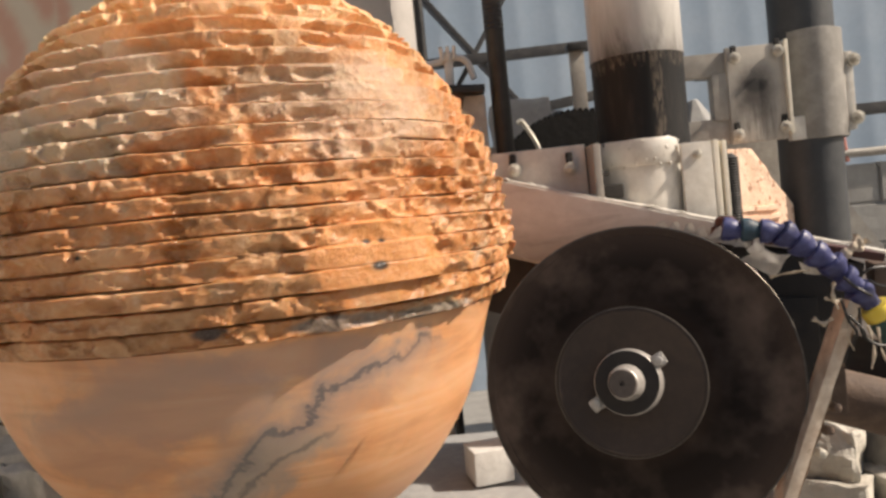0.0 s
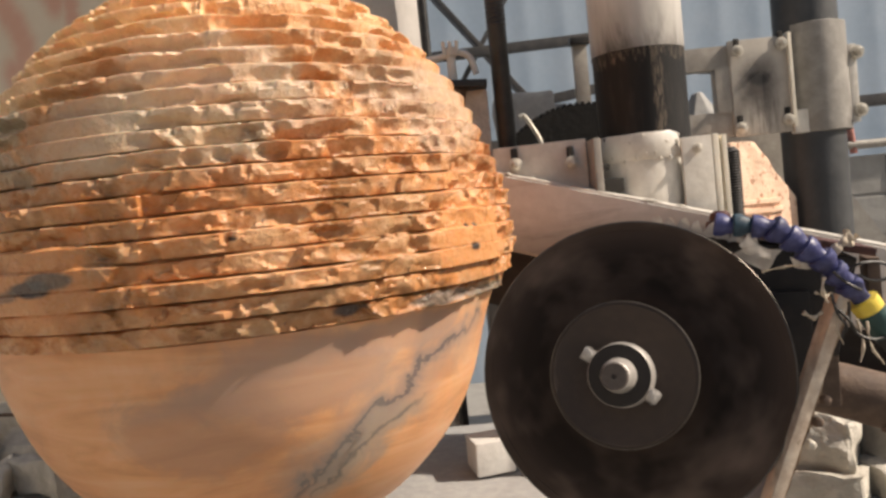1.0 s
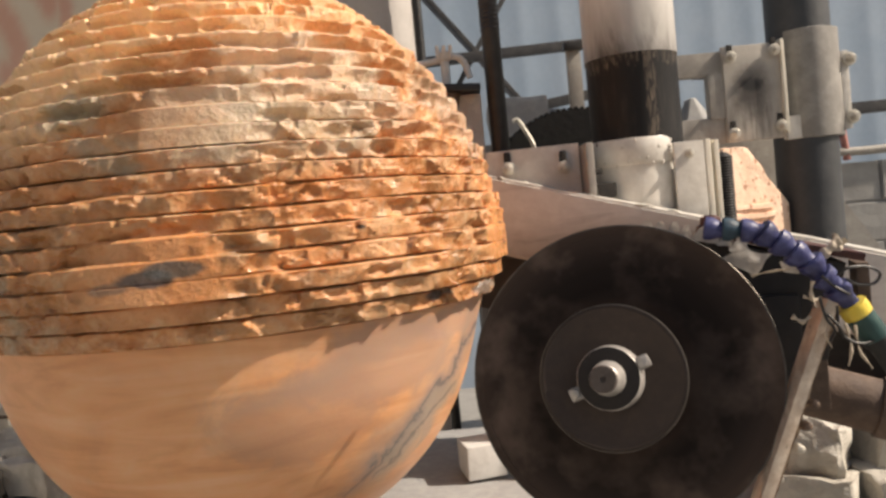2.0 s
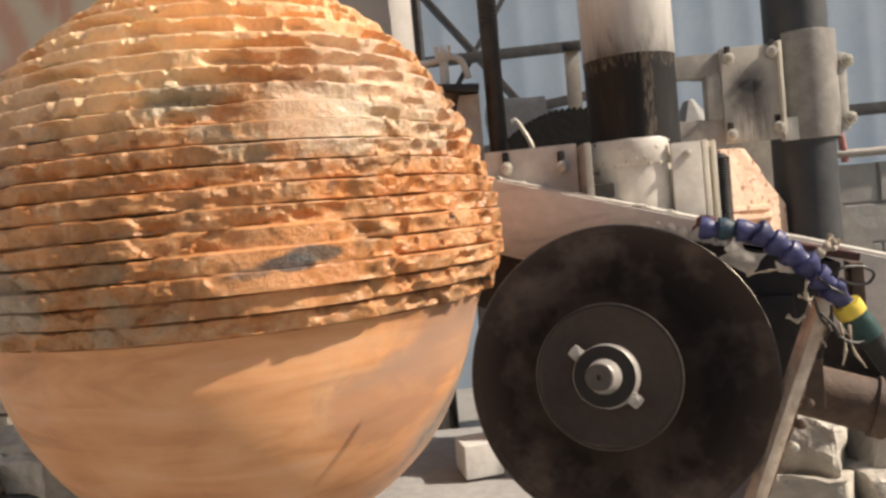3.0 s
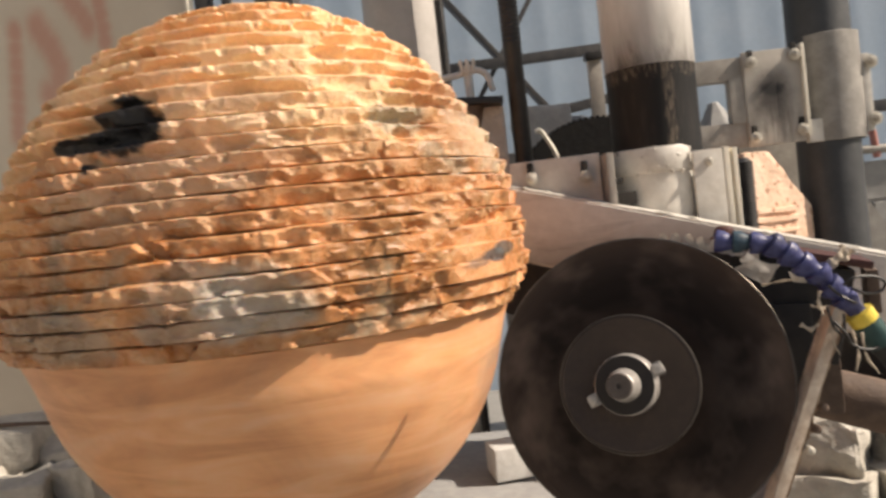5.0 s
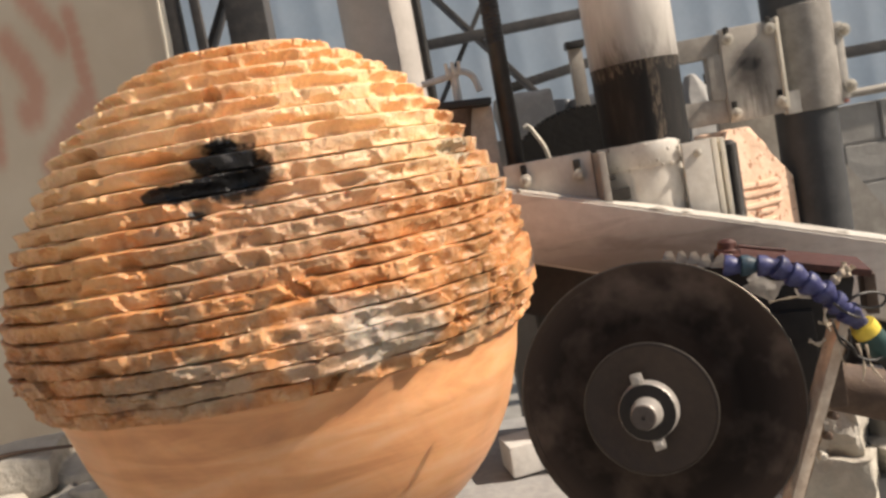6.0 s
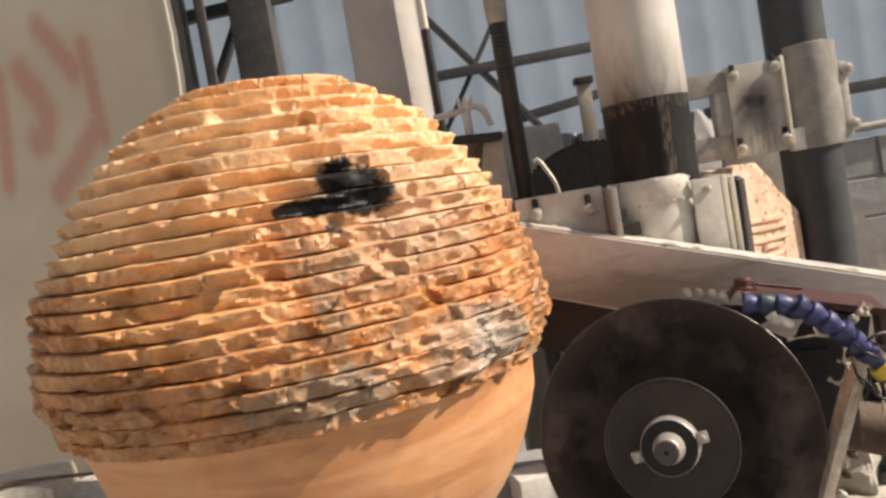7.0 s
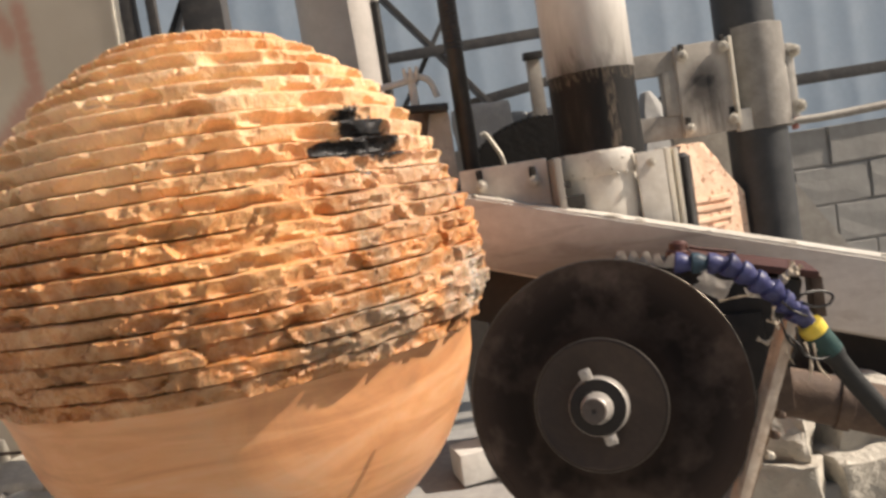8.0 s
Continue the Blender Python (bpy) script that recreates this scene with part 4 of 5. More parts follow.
# ---- inclined arm ----
ARM_A, ARM_WAY = Vector((0.42, 0.653, 1.199)), Vector((0.890, -0.357, -0.284)).normalized()
arm = thing("swing_arm", (0.70, 0.54, 1.05), "dusty grey inclined steel channel arm of the machine", "machine arm")
ARM_FRONT = Vector((ARM_WAY.y, -ARM_WAY.x, 0)).normalized()
ARM_DOWN = -ARM_WAY.cross(ARM_FRONT).normalized()
if ARM_DOWN.z > 0:
    ARM_DOWN = -ARM_DOWN
turn_arm = Matrix((ARM_WAY, ARM_FRONT, -ARM_DOWN)).transposed()
bm = bmesh.new()
mid = ARM_A + ARM_WAY * 0.55
box(bm, mid + ARM_DOWN * 0.060 + ARM_FRONT * 0.004, (1.18, 0.008, 0.112), turn_arm, 0.0025)
part("web", bm, dark_edged_plate_material(), arm, "dusty grey front plate, darker brown along its lower edge")
bm = bmesh.new()
box(bm, mid + ARM_DOWN * 0.004 - ARM_FRONT * 0.026, (1.18, 0.060, 0.008), turn_arm, 0.0025)
bmesh.ops.subdivide_edges(bm, edges=[e for e in bm.edges if e.calc_length() > 0.5], cuts=120)
rough(bm, 0.0006, 60)
flange = part("upper_flange", bm, CREAM_PAINT, arm, "pale dusty top flange")
bm = bmesh.new()
box(bm, mid + ARM_DOWN * 0.118 - ARM_FRONT * 0.03, (1.18, 0.060, 0.006), turn_arm, 0.002)
part("lower_flange", bm, ARM_PAINT, arm)
bm = bmesh.new()
box(bm, mid + ARM_DOWN * 0.17 - ARM_FRONT * 0.075, (1.10, 0.05, 0.11), turn_arm, 0.004)
part("underside_box", bm, MOTOR_BLACK, arm, "dark box section under the arm")


# slurry splashed along the arm's edge
rng = random.Random(11)
for k in range(14):
    f = rng.random() ** 1.3 * 0.75
    q = ARM_A + ARM_WAY * (f - 0.02) + ARM_FRONT * rng.uniform(-0.02, 0.004)
    bm = bmesh.new()
    size = rng.uniform(0.003, 0.008)
    bmesh.ops.create_icosphere(bm, subdivisions=2, radius=1, matrix=Matrix.Translation(q) @ turn_arm.to_4x4() @ Matrix.Diagonal((size * rng.uniform(1, 2.4), size, size * 0.45, 1)))
    rough(bm, size * 0.3, 90, k)
    part("slurry_splash", bm, PLASTER, flange, "dried pale slurry splash")


# ---- main column ----
column = thing("main_column", (0.665, 0.70, 0), "cream steel column with a black oiled sleeve and plated collar", "column")
CX, CY = 0.667, 0.700
bm = bmesh.new()
lathe(bm, (CX, CY, 0), (0, 0, 1), [(0, 1.372), (0.0755, 1.372), (0.0755, 3.6), (0, 3.6)], 48)
part("upper_tube", bm, sooty_tube_material(), column, "cream painted upper tube")
bm = bmesh.new()
lathe(bm, (CX, CY, 0), (0, 0, 1), [(0, 1.20), (0.0740, 1.20), (0.0740, 1.366), (0.0752, 1.370), (0.0752, 1.374), (0, 1.374)], 48)
rough(bm, 0.0006, 40)
part("black_sleeve", bm, sleeve_material(), column, "black oiled middle sleeve")
bm = bmesh.new()
lathe(bm, (CX - 0.008, CY, 0), (0, 0, 1), [(0, 1.196), (0.0765, 1.196), (0.079, 1.200), (0.079, 1.232), (0.0765, 1.238), (0.074, 1.238)], 48)
rough(bm, 0.0012, 45)
collar = part("collar", bm, CREAM_PAINT, column, "cream clamp collar with drips")
for k in range(22):
    a = radians(200 + 150 * k / 21 + rng.uniform(-3, 3))
    bm = bmesh.new()
    bmesh.ops.create_icosphere(bm, subdivisions=2, radius=1, matrix=Matrix.Translation((CX - 0.008 + 0.0785 * math.cos(a), CY + 0.0785 * math.sin(a), rng.choice((1.198, 1.203, 1.222, 1.232)) + rng.uniform(-0.003, 0.003)))
                               @ Matrix.Diagonal((rng.uniform(0.0015, 0.004), 0.002, rng.uniform(0.0015, 0.0045), 1)))
    part("drip", bm, rng.choice((PLASTER, RUST, CREAM_PAINT)), collar)
bm = bmesh.new()
lathe(bm, (CX - 0.008, CY, 0), (0, 0, 1), [(0, 0), (0.0745, 0), (0.0745, 1.197), (0, 1.197)], 48)
part("lower_tube", bm, CREAM_PAINT, column, "cream lower tube")
# plates of the carriage
bm = bmesh.new()
box(bm, (0.487, 0.668, 1.196), (0.150, 0.010, 0.088), Matrix.Rotation(radians(-10), 3, "Z"), 0.0025)
plate_l = part("slotted_plate", bm, CREAM_PAINT, column, "slotted cream plate")
for x, y, z in ((0.446, 0.672, 1.214), (0.534, 0.655, 1.207)):
    bm = bmesh.new()
    box(bm, (x, y - 0.003, z + 0.006), (0.011, 0.012, 0.034), None, 0.004)
    part("slot", bm, SLOT, plate_l, "dark adjusting slot")
    bolt("bolt", (x, y - 0.009, z - 0.004), (0, -1, 0), 0.0072, plate_l)
bm = bmesh.new()
box(bm, (0.568, 0.640, 1.150), (0.012, 0.085, 0.17), None, 0.002)
part("web_plate", bm, GREY_PAINT, column)
for x, y, z, s in ((0.578, 0.628, 1.190, (0.024, 0.01, 0.010)), (0.590, 0.628, 1.160, (0.040, 0.01, 0.022))):
    bm = bmesh.new()
    box(bm, (x, y, z), s, None, 0.003)
    part("gap", bm, SLOT, column, "dark gap in the carriage")
bm = bmesh.new()
box(bm, (0.728, 0.628, 1.135), (0.048, 0.010, 0.178), None, 0.002)
part("face_plate", bm, CREAM_PAINT, column, "grey-cream carriage face plate")
bm = bmesh.new()
box(bm, (0.758, 0.668, 1.135), (0.010, 0.090, 0.180), None, 0.002)
box(bm, (0.772, 0.640, 1.135), (0.008, 0.03, 0.176), None, 0.002)
part("side_plate", bm, PANEL_EDGE, column, "pale edge of the carriage side plate")
bolt("bolt", (0.728, 0.622, 1.205), (0, -1, 0), 0.005, column)

# ---- threaded lead screw ----
screw = thing("lead_screw", (0.856, 0.85, 0), "dark threaded lead screw between the columns", "screw")
bm = bmesh.new()
lathe(bm, (0.857, 0.85, 0), (0, 0, 1), [(0, 0)] + [q for k in range(131) for q in ((0.0175, 0.55 + k * 0.005), (0.0200, 0.5525 + k * 0.005))] + [(0.0095, 1.212), (0, 1.212)], 16)
part("thread", bm, BLACK_PAINT, screw)

# ---- second column with its bracket ----
rear = thing("rear_column", (1.152, 1.15, 0), "dark grey rear column with a grey clamped sleeve", "column")
bm = bmesh.new()
rod(bm, (1.152, 1.15, 0), (1.152, 1.15, 3.6), 0.067, 40)
part("tube", bm, COL_STEEL, rear, "dark grey tube")
bm = bmesh.new()
lathe(bm, (1.160, 1.15, 0), (0, 0, 1), [(0.066, 1.236), (0.073, 1.238), (0.0735, 1.246), (0.073, 1.47), (0.066, 1.472)], 40)
rough(bm, 0.0012, 30)
part("sleeve", bm, SOOT_GREY, rear, "grey stained clamp sleeve")
bm = bmesh.new()
box(bm, (1.236, 1.15, 1.335), (0.018, 0.06, 0.17), None, 0.003)
part("clamp_ear", bm, CREAM_PAINT, rear)
for z in (1.275, 1.40):
    bolt("bolt", (1.244, 1.118, z), (0, -1, 0), 0.010, rear)

bracket = thing("bearing_bracket", (1.02, 1.1, 1.25), "cream bearing bracket plate with a sooty round stain", "bracket")


def stained_plate_material():
    m, t, b = nodes_of("sooty_cream_plate")
    v = coords(t)
    spot = blot(t, v, calc(t, "MULTIPLY_ADD", noise_of(t, v, 30, 5, 0.6), 1.0, -0.5), (-0.004, -0.01, 0.098), (0.040, 0.2, 0.052), 0.7)
    core = blot(t, v, calc(t, "MULTIPLY_ADD", noise_of(t, v, 60, 5, 0.6), 0.9, -0.45), (-0.002, -0.01, 0.110), (0.021, 0.2, 0.014), 0.5)
    streak = t.nodes.new("ShaderNodeMapping")
    streak.inputs["Scale"].default_value = (1, 1, 0.12)
    t.links.new(v, streak.inputs["Vector"])
    runs = ramp(t, noise_of(t, streak.outputs[0], 90, 4, 0.6), [(0.45, (0,)), (0.62, (0.6,))])
    low = blot(t, v, 0.0, (0.0, -0.01, 0.035), (0.06, 0.2, 0.05), 0.5)
    col = mixed(t, noise_of(t, v, 25), (0.56, 0.52, 0.46), (0.40, 0.365, 0.32))
    col = mixed(t, calc(t, "MULTIPLY", runs, low), col, (0.16, 0.14, 0.12))
    col = mixed(t, calc(t, "MULTIPLY", spot, 0.95), col, (0.06, 0.05, 0.045))
    col = mixed(t, core, col, (0.018, 0.016, 0.015))
    t.links.new(col, b.inputs["Base Color"])
    b.inputs["Roughness"].default_value = 0.6
    relief(t, b, noise_of(t, v, 80), 0.3, 0.002)
    return m


bm = bmesh.new()
box(bm, (1.022, 1.098, 1.345), (0.124, 0.014, 0.205), None, 0.004)
part("plate", bm, stained_plate_material(), bracket, "cream plate with soot and drips")
bm = bmesh.new()
box(bm, (1.086, 1.094, 1.352), (0.008, 0.026, 0.20), None, 0.002)
part("rib", bm, PANEL_EDGE, bracket)
for x, z in ((0.972, 1.262), (1.074, 1.270), (0.976, 1.425), (1.070, 1.432)):
    bm = bmesh.new()
    box(bm, (x, 1.090, z + 0.012), (0.012, 0.006, 0.026), None, 0.0028)
    part("slot", bm, SLOT, bracket)
    bolt("bolt", (x, 1.086, z - 0.002), (0, -1, 0), 0.0085, bracket)
for z, h in ((1.272, 0.055), (1.415, 0.050)):
    bm = bmesh.new()
    box(bm, (0.895, 1.115, z), (0.14, 0.03, h), None, 0.003)
    part("rail", bm, GREY_PAINT, bracket, "grey cross rail")
bm = bmesh.new()
box(bm, (0.945, 1.11, 1.345), (0.034, 0.03, 0.10), None, 0.003)
part("upright", bm, GREY_PAINT, bracket)
bm = bmesh.new()
box(bm, (1.104, 1.10, 1.262), (0.034, 0.02, 0.05), None, 0.003)
part("lug", bm, CREAM_PAINT, bracket)
bm = bmesh.new()
box(bm, (1.07, 1.30, 1.16), (0.14, 0.02, 0.22), None, 0.004)
part("lower_plate", bm, GREY_PAINT, bracket)

bm = bmesh.new()
box(bm, (1.02, 1.30, 1.425), (0.115, 0.03, 0.030), Matrix.Rotation(radians(4), 3, "Y"), 0.004)
box(bm, (0.972, 1.21, 1.425), (0.02, 0.20, 0.02), None, 0.003)
part("stop_bar", bm, BLACK_PAINT, bracket, "dark stop bar behind the opening")

# ---- a second, pale sawn stone behind the machine ----
def pale_stone_material():
    m, t, b = nodes_of("pale_pink_marble")
    v = coords(t)
    col = ramp(t, noise_of(t, v, 14, 5, 0.6, 0.6), [(0.3, (0.72, 0.48, 0.33)), (0.55, (0.80, 0.57, 0.42)), (0.75, (0.82, 0.64, 0.50))])
    dots = ramp(t, noise_of(t, v, 75, 2, 0.4), [(0.60, (0,)), (0.66, (0.8,))])
    col = mixed(t, dots, col, (0.36, 0.16, 0.09))
    t.links.new(col, b.inputs["Base Color"])
    b.inputs["Roughness"].default_value = 0.7
    relief(t, b, noise_of(t, v, 40), 0.6, 0.006)
    return m


PALE = pale_stone_material()
pale = thing("pale_marble_block", (0.97, 1.05, 0.62), "pale pink marble block with a sloping shoulder and saw marks", "stone block")
bm = bmesh.new()
turned = Matrix.Translation((0.885, 1.0, 0)) @ Matrix.Rotation(radians(28), 4, "Z")
outline = [(0.0, 0.62), (0.232, 0.62), (0.228, 1.100), (0.110, 1.226), (0.045, 1.226), (0.0, 1.16)]
prism(bm, [turned @ Vector((x, 0, z)) for x, z in outline], turned.to_3x3() @ Vector((0, 0.10, 0)))
bmesh.ops.triangulate(bm, faces=bm.faces[:])
bmesh.ops.subdivide_edges(bm, edges=bm.edges[:], cuts=5, use_grid_fill=True)
rough(bm, 0.005, 22, 3)
part("body", bm, PALE, pale)
rng = random.Random(5)
for k in range(16):
    bm = bmesh.new()
    z = 1.10 - k * 0.021 + rng.uniform(-0.003, 0.003)
    x0 = 0.055 + rng.uniform(0, 0.03)
    box(bm, turned @ Vector((x0 + 0.04, -0.002, z)), (rng.uniform(0.05, 0.14), 0.010, 0.010), turned.to_3x3(), 0.003)
    bmesh.ops.subdivide_edges(bm, edges=bm.edges[:], cuts=3, use_grid_fill=True)
    rough(bm, 0.003, 60, k)
    part("saw_ridge", bm, PALE, pale)
bm = bmesh.new()
box(bm, (0.95, 1.12, 0.31), (0.26, 0.26, 0.62), None, 0.01)
tagged(part("stand", bm, CONCRETE), "grey concrete block stand under the pale stone", "stand")

# grey crust heaped on a plinth, seen through the bracket's opening
bm = bmesh.new()
box(bm, (1.005, 1.46, 0.60), (0.26, 0.16, 1.20), None, 0.01)
tagged(part("plinth", bm, CONCRETE), "dusty concrete plinth behind the columns", "plinth")
bm = bmesh.new()
bmesh.ops.create_cone(bm, cap_ends=True, segments=7, radius1=0.10, radius2=0.018, depth=0.18, matrix=Matrix.Translation((1.0, 1.45, 1.29)))
bmesh.ops.subdivide_edges(bm, edges=bm.edges[:], cuts=3, use_grid_fill=True)
rough(bm, 0.012, 20, 6.0)
tagged(part("slurry_cone", bm, CRUST_GREY), "pointed cone of dried grey slurry on a plinth", "slurry")

# ---- posts, shelf and gear behind the stone ----
post = thing("threaded_post", (0.447, 0.79, 0), "dark threaded post with a dusty upper end", "post")
bm = bmesh.new()
lathe(bm, (0.447, 0.79, 0), (0, 0, 1), [(0, 0), (0.0165, 0)] + [q for k in range(36) for q in ((0.0165, 1.46 + k * 0.008), (0.0178, 1.464 + k * 0.008))] + [(0.0165, 1.75), (0.0, 1.75)], 20)
part("rod", bm, BLACK_PAINT, post, "dark oiled rod")
bm = bmesh.new()
lathe(bm, (0.447, 0.79, 0), (0, 0, 1), [(0.018, 1.566), (0.0195, 1.57), (0.021, 1.60), (0.021, 2.4), (0, 2.4)], 24)
part("upper_sleeve", bm, GREY_PAINT, post, "dusty grey upper sleeve")

shelf = thing("valve_stand", (0.36, 0.80, 1.26), "small dark shelf plate with a pale tap on a dusty block", "stand")
bm = bmesh.new()
box(bm, (0.362, 0.79, 1.365), (0.115, 0.07, 0.013), Matrix.Rotation(radians(4), 3, "Y"), 0.003)
part("shelf_plate", bm, BLACK_PAINT, shelf, "dark shelf plate")
bm = bmesh.new()
lathe(bm, (0.345, 0.80, 1.22), (0, 0, 1), [(0, 0), (0.030, 0), (0.026, 0.06), (0.036, 0.11), (0.042, 0.137), (0, 0.137)], 24)
part("cup", bm, RUST, shelf, "brown cup under the shelf")
bm = bmesh.new()
box(bm, (0.395, 0.82, 1.285), (0.05, 0.07, 0.14), None, 0.006)
rough(bm, 0.003, 25)
part("block", bm, PLASTER, shelf, "slurry-crusted block")
bm = bmesh.new()
cord(bm, [(0.30, 0.80, 1.415), (0.345, 0.80, 1.42), (0.375, 0.80, 1.426), (0.395, 0.80, 1.415), (0.405, 0.80, 1.385)], 0.006, 10)
lathe(bm, (0.362, 0.80, 1.372), (0, 0, 1), [(0, 0), (0.008, 0), (0.008, 0.045), (0.012, 0.05), (0.012, 0.06), (0.004, 0.066), (0, 0.066)], 14)
for k in range(3):
    rod(bm, (0.352 + k * 0.010, 0.792, 1.42), (0.350 + k * 0.012, 0.785, 1.444), 0.0035, 8)
part("tap", bm, WHITE_BLOCK, shelf, "pale plastic tap")

gear = thing("gear_wheel", (0.604, 0.95, 1.145), "large black greasy toothed gear wheel behind the column", "gear")
bm = bmesh.new()
n = 100
low, high = [], []
for k in range(n * 4):
    a = 2 * math.pi * k / (n * 4)
    r = 0.1835 + (0.0065 if k % 4 in (1, 2) else 0.0)
    low.append(bm.verts.new((0.604 + r * math.cos(a), 0.928, 1.142 + r * math.sin(a))))
    high.append(bm.verts.new((0.604 + r * math.cos(a), 0.978, 1.142 + r * math.sin(a))))
for k in range(n * 4):
    j = (k + 1) % (n * 4)
    bm.faces.new((low[k], low[j], high[j], high[k]))
bm.faces.new(high)
bm.faces.new(low[::-1])
part("toothed_rim", bm, GEAR_BLACK, gear)
bm = bmesh.new()
lathe(bm, (0.604, 0.905, 1.142), (0, 1, 0), [(0, 0), (0.04, 0), (0.05, 0.008), (0.05, 0.05), (0.03, 0.055), (0.03, 0.345), (0, 0.345)], 28)
part("boss", bm, GEAR_BLACK, gear)
pin = thing("grease_pipe", (0.49, 0.86, 1.26), "bent pale grease pipe with a brass nipple", "pipe")
bm = bmesh.new()
cord(bm, [(0.478, 0.85, 1.305), (0.487, 0.85, 1.307), (0.497, 0.845, 1.29), (0.510, 0.84, 1.262), (0.516, 0.84, 1.235)], 0.0042, 10)
part("pipe", bm, BOLT, pin)

# crusted blocks behind the gear
for n, (c, s) in enumerate((((0.53, 1.28, 1.34), (0.13, 0.10, 0.12)), ((0.62, 1.32, 1.34), (0.06, 0.08, 0.07)), ((0.70, 1.30, 1.33), (0.10, 0.10, 0.08)), ((0.79, 1.33, 1.31), (0.08, 0.08, 0.07)))):
    tagged(part("crusted_block", lump(c, s, 0.010, n + 1.0), CRUST_GREY), "pale slurry-crusted block behind the gear", "block", "crusted blocks")
bm = bmesh.new()
box(bm, (0.60, 1.32, 0.65), (0.40, 0.16, 1.30), None, 0.01)
tagged(part("pillar", bm, CONCRETE), "dusty concrete pillar under crusted blocks", "pillar")

plate = thing("guide_plate", (0.60, 0.90, 1.3), "narrow cream guide plate with a dark cap beside the column", "plate")
bm = bmesh.new()
box(bm, (0.628, 1.01, 1.365), (0.028, 0.02, 0.18), None, 0.003)
part("plate", bm, GREY_PAINT, plate)
bm = bmesh.new()
box(bm, (0.627, 1.00, 1.461), (0.040, 0.03, 0.015), None, 0.003)
part("cap", bm, BLACK_PAINT, plate)

white_tube = thing("pale_tube", (0.222, 1.25, 0), "large pale grey standing tube with a sooty foot", "tube")
bm = bmesh.new()
rod(bm, (0.222, 1.25, 0), (0.222, 1.25, 3.6), 0.088, 48)
bm2 = bmesh.new()
lathe(bm2, (0.222, 1.25, 0), (0, 0, 1), [(0.0875, 0), (0.12, 0), (0.12, 0.014), (0.0875, 0.016)], 40)
part("foot_flange", bm2, SOOT_GREY, white_tube, "sooty foot flange")
part("tube", bm, surface("pale_grey_tube", (0.46, 0.43, 0.40), (0.52, 0.49, 0.46), (0.30, 0.27, 0.25), 4, 0.5, 0.0, 0.15, 0.4), white_tube)
slim = thing("slim_post", (0.318, 1.15, 0), "slim post, black below and pale above", "post")
bm = bmesh.new()
rod(bm, (0.318, 1.15, 0), (0.318, 1.15, 1.655), 0.0105, 16)
part("lower_rod", bm, BLACK_PAINT, slim, "black lower rod")
bm = bmesh.new()
rod(bm, (0.318, 1.15, 1.655), (0.318, 1.15, 3.4), 0.0095, 16)
part("upper_rod", bm, CREAM_PAINT, slim, "pale upper rod")

# ---- unseen wall, added to bounce sunlight onto the stone's left flank ----
bm = bmesh.new()
box(bm, (-2.9, -2.2, 1.7), (0.2, 6.4, 3.4), None, 0.01)
tagged(part("bounce_wall", bm, BOUNCE_PLASTER), "unseen pale wall added to bounce sunlight onto the stone", "wall", kind="structure")

# ---- beige panel with red strokes ----
panel = thing("beige_panel", (-0.60, 1.14, 0), "beige standing slab with a wavy pale edge and faded red strokes", "panel")
PANEL_AT, PANEL_WAY, PANEL_OUT = Vector((-0.28, 1.24, 0)), Vector((-0.993, 0.12, 0)), Vector((-0.12, -0.993, 0))


def on_panel(u, z, out=0.0):
    """A place on the slab's face, u metres from its free edge."""
    return PANEL_AT + PANEL_WAY * u + PANEL_OUT * out + Vector((0, 0, z))


STROKES = (([(0.47, 1.743), (0.476, 1.666), (0.484, 1.59), (0.491, 1.524), (0.499, 1.459)], 0.019),
           ([(0.407, 1.748), (0.378, 1.697), (0.358, 1.636), (0.373, 1.583), (0.416, 1.566)], 0.0246),
           ([(0.338, 1.848), (0.31, 1.803), (0.283, 1.758), (0.257, 1.708)], 0.0213),
           ([(0.235, 1.784), (0.231, 1.721), (0.229, 1.658), (0.225, 1.595), (0.22, 1.532)], 0.0179),
           ([(0.242, 1.575), (0.276, 1.54), (0.31, 1.503), (0.348, 1.464), (0.383, 1.422)], 0.0202))


def panel_material():
    """Beige sheet with soft, faded strokes of red spray paint."""
    m, t, b = nodes_of("beige_sheet_with_red_strokes")
    v = coords(t)
    cloud, fine = noise_of(t, v, 3, 5, 0.6), noise_of(t, v, 40, 4, 0.6)
    col = ramp(t, cloud, [(0.3, (0.50, 0.435, 0.345)), (0.55, (0.57, 0.505, 0.41)), (0.75, (0.60, 0.545, 0.45))])
    wob = calc(t, "MULTIPLY_ADD", fine, 0.5, -0.25)
    red = 0.0
    for points, wide in STROKES:
        for (u, z), (u2, z2) in zip(points, points[1:]):
            for f in (0.0, 0.5):
                spot = blot(t, v, wob, on_panel(u + (u2 - u) * f, z + (z2 - z) * f) - Vector(panel.location), (wide * 1.1, wide * 1.1, wide * 1.7), 0.7)
                red = calc(t, "MAXIMUM", red, spot)
    col = mixed(t, calc(t, "MULTIPLY", red, 0.62), col, (0.46, 0.19, 0.13))
    t.links.new(col, b.inputs["Base Color"])
    b.inputs["Roughness"].default_value = 0.6
    relief(t, b, fine, 0.1, 0.001)
    return m


